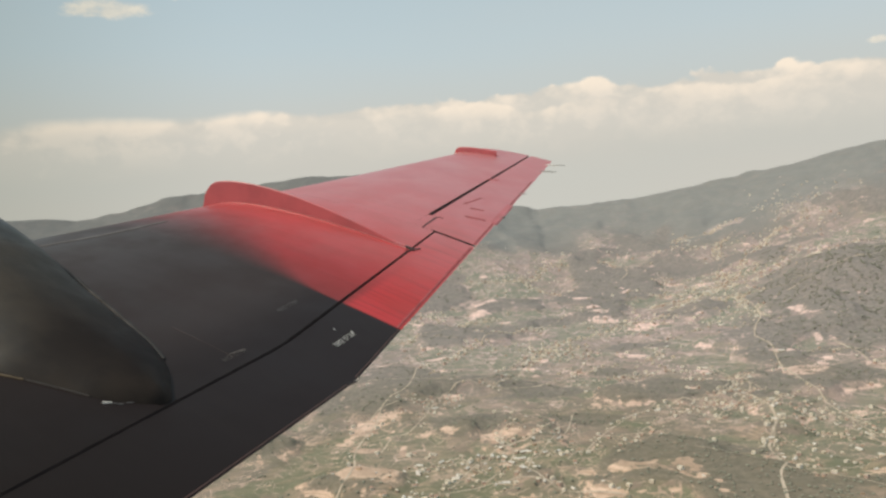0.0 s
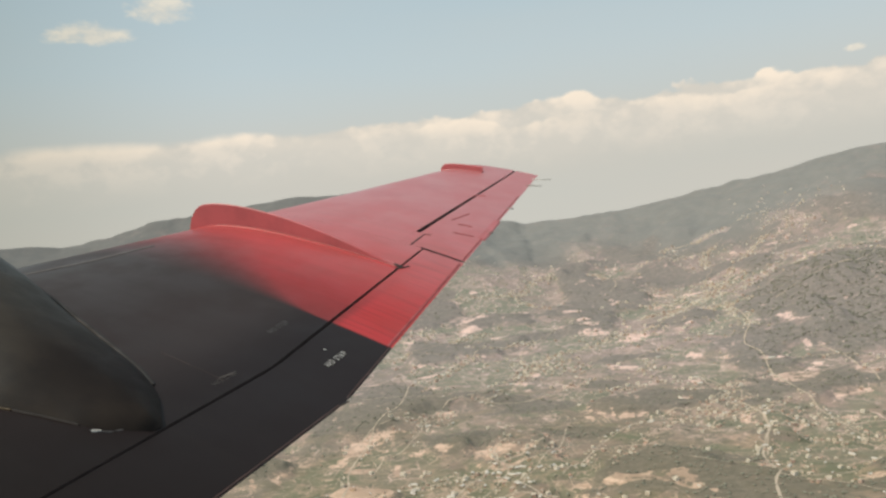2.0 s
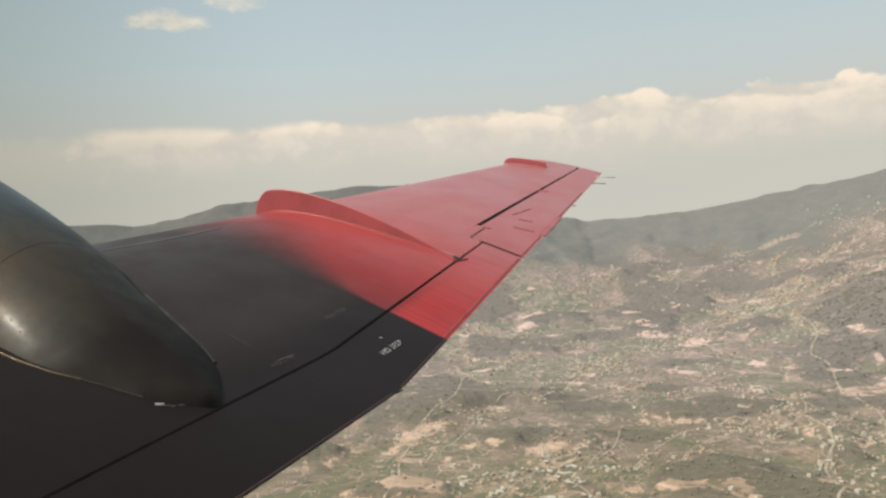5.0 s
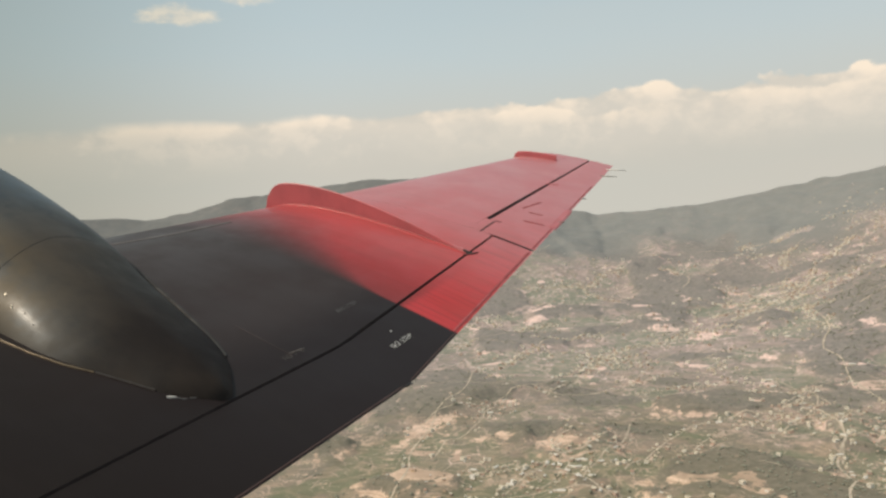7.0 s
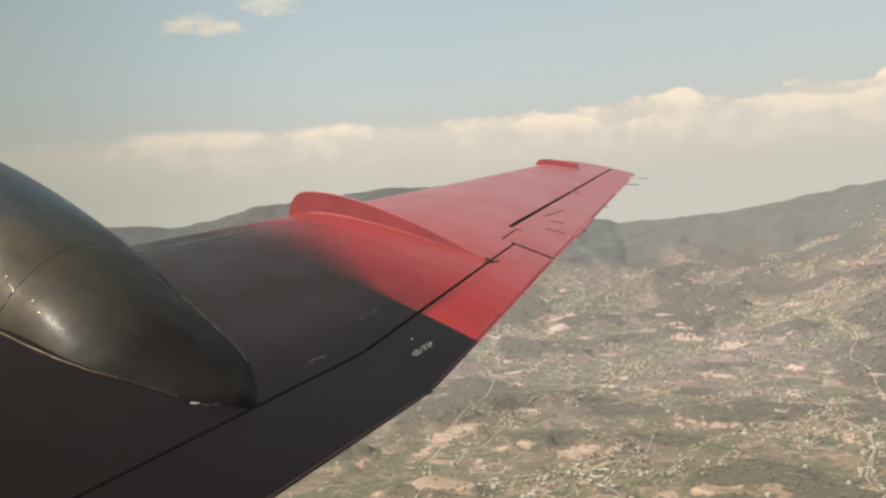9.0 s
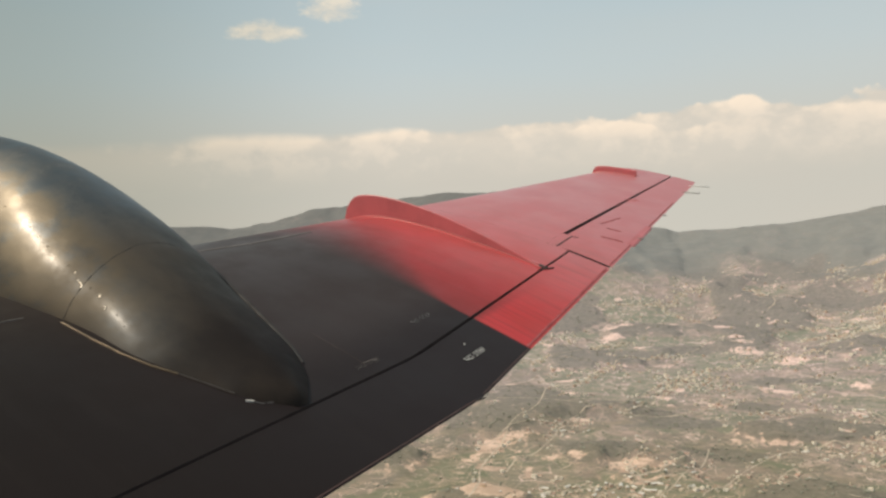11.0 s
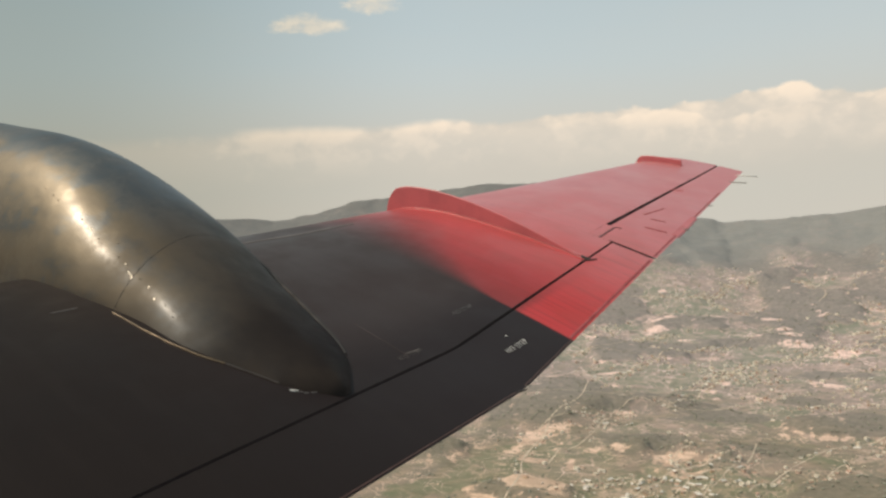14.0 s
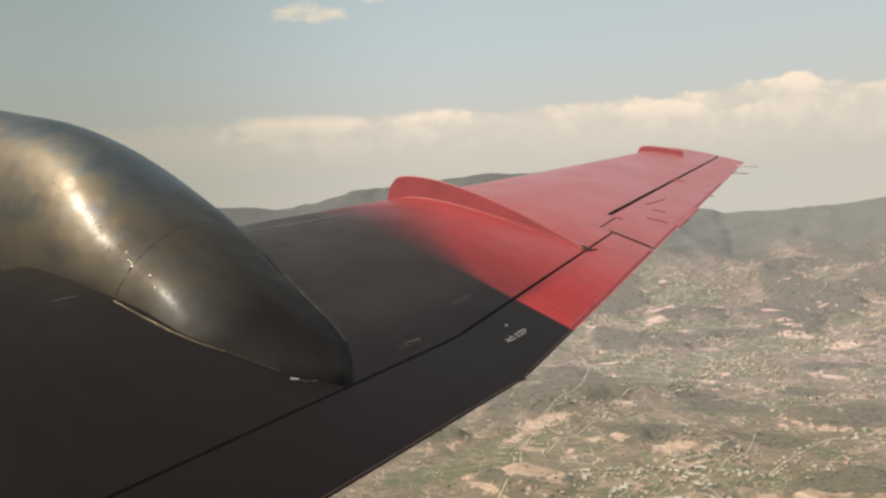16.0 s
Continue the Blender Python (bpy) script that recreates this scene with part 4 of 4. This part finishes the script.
strip("boot_edge", [(3.14, 0.232), (3.6, 0.250), (4.05, 0.243)], 0.034, M_BOOT, aircraft, 0.0012, "raised rubber edge of the leading edge boot")
strip("trailing_edge_strip", [(0.72, 0.9955), (KINK, 0.9955), (BORDER, 0.995)], 0.006, M_RIM, flap, 0.001, "worn brown trailing edge")
strip("trailing_edge_strip", [(BORDER + 0.01, 0.991), (FLAP_END - 0.05, 0.990)], 0.017, M_SEAM, flap, 0.001, "darker red trailing edge strip")
strip("trailing_edge_strip", [(FLAP_END + 0.03, 0.990), (7.2, 0.988)], 0.012, M_SEAM, aileron, 0.001, "darker red trailing edge strip")
strip("fuel_cap", [(3.503, 0.896), (3.512, 0.897)], 0.008, M_WHITE, flap, 0.002)


def stencil(text, x0, y0, length, mat, parent, name="lettering"):
    """Painted lettering on the upper skin, read from behind the wing."""
    curve = bpy.data.curves.new(name, "FONT")
    curve.body = text
    curve.space_character, curve.offset = 1.22, -0.002
    tmp = bpy.data.objects.new(name, curve)
    scene.collection.objects.link(tmp)
    me = bpy.data.meshes.new_from_object(tmp.evaluated_get(bpy.context.evaluated_depsgraph_get()))
    bpy.data.objects.remove(tmp)
    xs = [v.co.x for v in me.vertices]
    w = max(xs) - min(xs)
    for v in me.vertices:
        x = x0 + (v.co.x - min(xs)) / w * length
        y = y0 + v.co.y / w * length * 1.15
        p = skin(x, min(max(at_y(x, y), 0), 1), True, 0.0035)
        v.co = p
    me.materials.clear()
    me.materials.append(mat)
    return part(name, me, parent, "white stencilled words" if mat is M_WHITE else "worn grey stencilled words")


bpy.context.view_layer.update()
stencil("NO STEP", 3.388, 1.874, 0.168, M_WHITE, flap)
stencil("NO STEP", 3.45, 2.24, 0.155, M_FADED, aircraft)
stencil("NO STEP", 2.89, 2.118, 0.15, M_SMEAR, aircraft)
strip("scuff_mark", [(2.95, at_y(2.95, 2.150)), (3.03, at_y(3.03, 2.140))], 0.009, M_SMEAR, aircraft, 0.001, "brownish rubbed smear")

# ---- engine nacelle ----
NAC_Y = [2.06, 2.20, 2.40, 2.70, 3.00, 3.40, 3.90, 4.40, 5.00, 5.60, 6.10, 6.25]
NAC_MID = [2.50, 2.51, 2.53, 2.525, 2.56, 2.60, 2.61, 2.61, 2.61, 2.61, 2.61, 2.61]
NAC_HALF = [0.039, 0.205, 0.294, 0.378, 0.42, 0.508, 0.53, 0.544, 0.566, 0.558, 0.47, 0.36]
NAC_TOP = [-1.122, -1.03, -0.935, -0.805, -0.670, -0.490, -0.257, -0.130, -0.07, -0.043, -0.2, -0.3]


def glide(y, ks, vs):
    """A smooth curve through the knots."""
    q = min(max(sum(kk <= y for kk in ks) - 1, 0), len(ks) - 2)

    def slope(i):
        if i in (0, len(ks) - 1):
            o = 0 if i == 0 else i - 1
            return (vs[o + 1] - vs[o]) / (ks[o + 1] - ks[o])
        return (vs[i + 1] - vs[i - 1]) / (ks[i + 1] - ks[i - 1])

    w = ks[q + 1] - ks[q]
    t = min(max((y - ks[q]) / w, 0), 1)
    return (2 * t ** 3 - 3 * t * t + 1) * vs[q] + (t ** 3 - 2 * t * t + t) * w * slope(q) + (3 * t * t - 2 * t ** 3) * vs[q + 1] + (t ** 3 - t * t) * w * slope(q + 1)


def nacelle_point(y, a, lift=0.0):
    """A point of the nacelle's skin; a runs from the inboard foot (180) over the top (90) to the outboard foot (0)."""
    mid, half, top = glide(y, NAC_Y, NAC_MID), glide(y, NAC_Y, NAC_HALF), glide(y, NAC_Y, NAC_TOP)
    foot = lerp(skin(2.6, min(max(at_y(2.6, y), 0.02), 0.9)).z - 0.101, -0.93, min(max((y - 3.7) / 0.4, 0), 1))
    c, s = math.cos(radians(a)), math.sin(radians(a))
    e = 2 / np.interp(y, (2.2, 4.4), (1.614, 1.834))
    return Vector((mid + (half + lift) * math.copysign(abs(c) ** e, c), y, foot + (top - foot + lift) * (abs(s) ** e if s >= 0 else -0.7 * abs(s) ** e)))


def build_nacelle():
    ys = [2.06 + (6.25 - 2.06) * (q / 64) for q in range(65)]
    angles = between(0, 360, 72)[:-1]
    verts = [tuple(nacelle_point(y, a)) for y in ys for a in angles]
    n = len(angles)
    faces = [(s * n + q, s * n + (q + 1) % n, (s + 1) * n + (q + 1) % n, (s + 1) * n + q) for s in range(64) for q in range(n)]
    faces += [tuple(reversed(range(n))), tuple(64 * n + q for q in range(n))]
    me = mesh_from("nacelle", verts, faces, M_NACELLE)
    bm = bmesh.new()
    bm.from_mesh(me)
    bmesh.ops.recalc_face_normals(bm, faces=bm.faces)
    for _ in range(1):
        bmesh.ops.smooth_vert(bm, verts=bm.verts, factor=0.5, use_axis_x=True, use_axis_y=True, use_axis_z=True)
    bm.to_mesh(me)
    bm.free()
    return part("nacelle", me, aircraft, "black dented engine nacelle fairing with a sunlit flank")


nacelle = build_nacelle()


def rivet(y, a, r, mat):
    c = nacelle_point(y, a, -0.001)
    d = (nacelle_point(y, a, 0.05) - c).normalized()
    e = d.orthogonal().normalized()
    g = d.cross(e)
    verts = [tuple(c + (e * math.cos(q * math.pi / 3) + g * math.sin(q * math.pi / 3)) * r) for q in range(6)] + [tuple(c + (e * math.cos(q * math.pi / 3) + g * math.sin(q * math.pi / 3)) * r * 0.55 + d * r * 0.28) for q in range(6)]
    faces = [(q, (q + 1) % 6, 6 + (q + 1) % 6, 6 + q) for q in range(6)] + [tuple(range(6, 12))]
    part("rivet", mesh_from("rivet", verts, faces, mat), nacelle)


# the largest rivets get bright metal to stand for glints off dents
for y, a, r in ((4.02, 127, 0.008), (3.93, 128.5, 0.011), (3.87, 129, 0.009), (3.64, 130, 0.010), (3.55, 131, 0.012), (3.47, 132, 0.009), (3.36, 128, 0.008),
                (3.30, 133.5, 0.009), (3.24, 134.5, 0.013), (3.12, 136.5, 0.010), (3.05, 137.5, 0.013), (2.98, 135, 0.008), (2.91, 140, 0.009), (2.84, 142, 0.008), (4.30, 141, 0.008)):
    rivet(y, a, r * 0.62, M_METAL if r > 0.0115 else M_NACELLE)


def nacelle_band(name, path, width, mat, lift=0.003, label=""):
    """A thin strip over the nacelle's skin along (y, angle) points."""
    pts = []
    for q in range(len(path) - 1):
        for s in between(0, 1, 12)[:-1]:
            pts.append((lerp(path[q][0], path[q + 1][0], s), lerp(path[q][1], path[q + 1][1], s)))
    pts.append(path[-1])
    mid = [nacelle_point(y, a, lift) for y, a in pts]
    verts, faces = [], []
    for q, c in enumerate(mid):
        d = (mid[min(q + 1, len(mid) - 1)] - mid[max(q - 1, 0)]).normalized()
        out = (nacelle_point(*pts[q], 0.05) - c).normalized()
        side = d.cross(out).normalized() * width / 2
        verts += [tuple(c - side - out * 0.004), tuple(c - side), tuple(c + side), tuple(c + side - out * 0.004)]
        if q:
            b, a = 4 * q, 4 * (q - 1)
            faces += [(a + i, b + i, b + i + 1, a + i + 1) for i in range(3)]
    return part(name, mesh_from(name, verts, faces, mat), nacelle, label)


nacelle_band("panel_seam", [(3.16, 168), (3.16, 60)], 0.004, M_SOOT, 0.0008)


# metal strips added where sunlit dents glint
nacelle_band("seam_glint", [(3.20, 137), (3.165, 138), (3.155, 139.5)], 0.006, M_METAL, 0.002, "bright metal glint strip at the panel seam")
nacelle_band("seam_glint", [(2.99, 140.5), (2.98, 141.8)], 0.006, M_METAL, 0.002, "bright metal glint strip")


def foot_flange(name, points, width, mat, label):
    strip(name, [(x, at_y(x, y)) for x, y in points], width, mat, aircraft, 0.006, label)


# the inboard flange's colour carries the golden sun glint
foot_flange("fairing_flange", [(2.13, 3.13), (2.14, 2.93), (2.163, 2.75), (2.198, 2.61), (2.245, 2.5)], 0.0075, M_GLINT, "thin flange where the fairing meets the wing")
foot_flange("fairing_flange", [(3.11, 3.41), (2.965, 3.01), (2.865, 2.7), (2.775, 2.42), (2.715, 2.29)], 0.018, M_FLANGE, "thin flange where the fairing meets the wing")
# white and grey streaks painted for the bright glint at the tail
strip("tail_glint", [(2.332, at_y(2.332, 2.212)), (2.356, at_y(2.356, 2.190))], 0.0050, M_WHITE, aircraft, 0.006, "small white glint streak at the nacelle tail")
for x0, y0, x1, y1 in ((2.345, 2.196, 2.368, 2.176), (2.364, 2.172, 2.384, 2.160), (2.392, 2.158, 2.418, 2.143)):
    strip("tail_streak", [(x0, at_y(x0, y0)), (x1, at_y(x1, y1))], 0.0028, M_FADED, aircraft, 0.003)
foot_flange("fairing_flange", [(2.247, 2.495), (2.29, 2.38), (2.33, 2.27)], 0.005, M_FLANGE, "thin end of the fairing flange")
strip("scuff_mark", [(1.93, at_y(1.93, 3.28)), (2.04, at_y(2.04, 3.27))], 0.006, M_FADED, aircraft, 0.001)


def build_fuselage():
    """The cabin's skin around the seat, with the window's opening beside it."""
    rad, z0 = 0.75, -0.36
    ys = between(-7.0, 6.5, 54)
    n = 72
    verts, faces = [], []
    for y in ys:
        for q in range(n):
            a = 2 * math.pi * q / n
            verts.append((rad * 0.985 * math.cos(a), y, z0 + rad * 1.12 * math.sin(a)))
    for s in range(len(ys) - 1):
        for q in range(n):
            a = 2 * math.pi * (q + 0.5) / n
            y, z, x = (ys[s] + ys[s + 1]) / 2, z0 + rad * 1.12 * math.sin(a), math.cos(a)
            if x > 0 and -0.75 < z < 0.30 and -0.35 < y < 0.95:
                continue
            faces.append((s * n + q, s * n + (q + 1) % n, (s + 1) * n + (q + 1) % n, (s + 1) * n + q))
    me = mesh_from("fuselage", verts, faces, M_BLACK)
    ob = part("fuselage", me, aircraft, "plain black fuselage side with a window opening")
    wall = ob.modifiers.new("thickness", "SOLIDIFY")
    wall.thickness, wall.offset = 0.012, -1.0


build_fuselage()
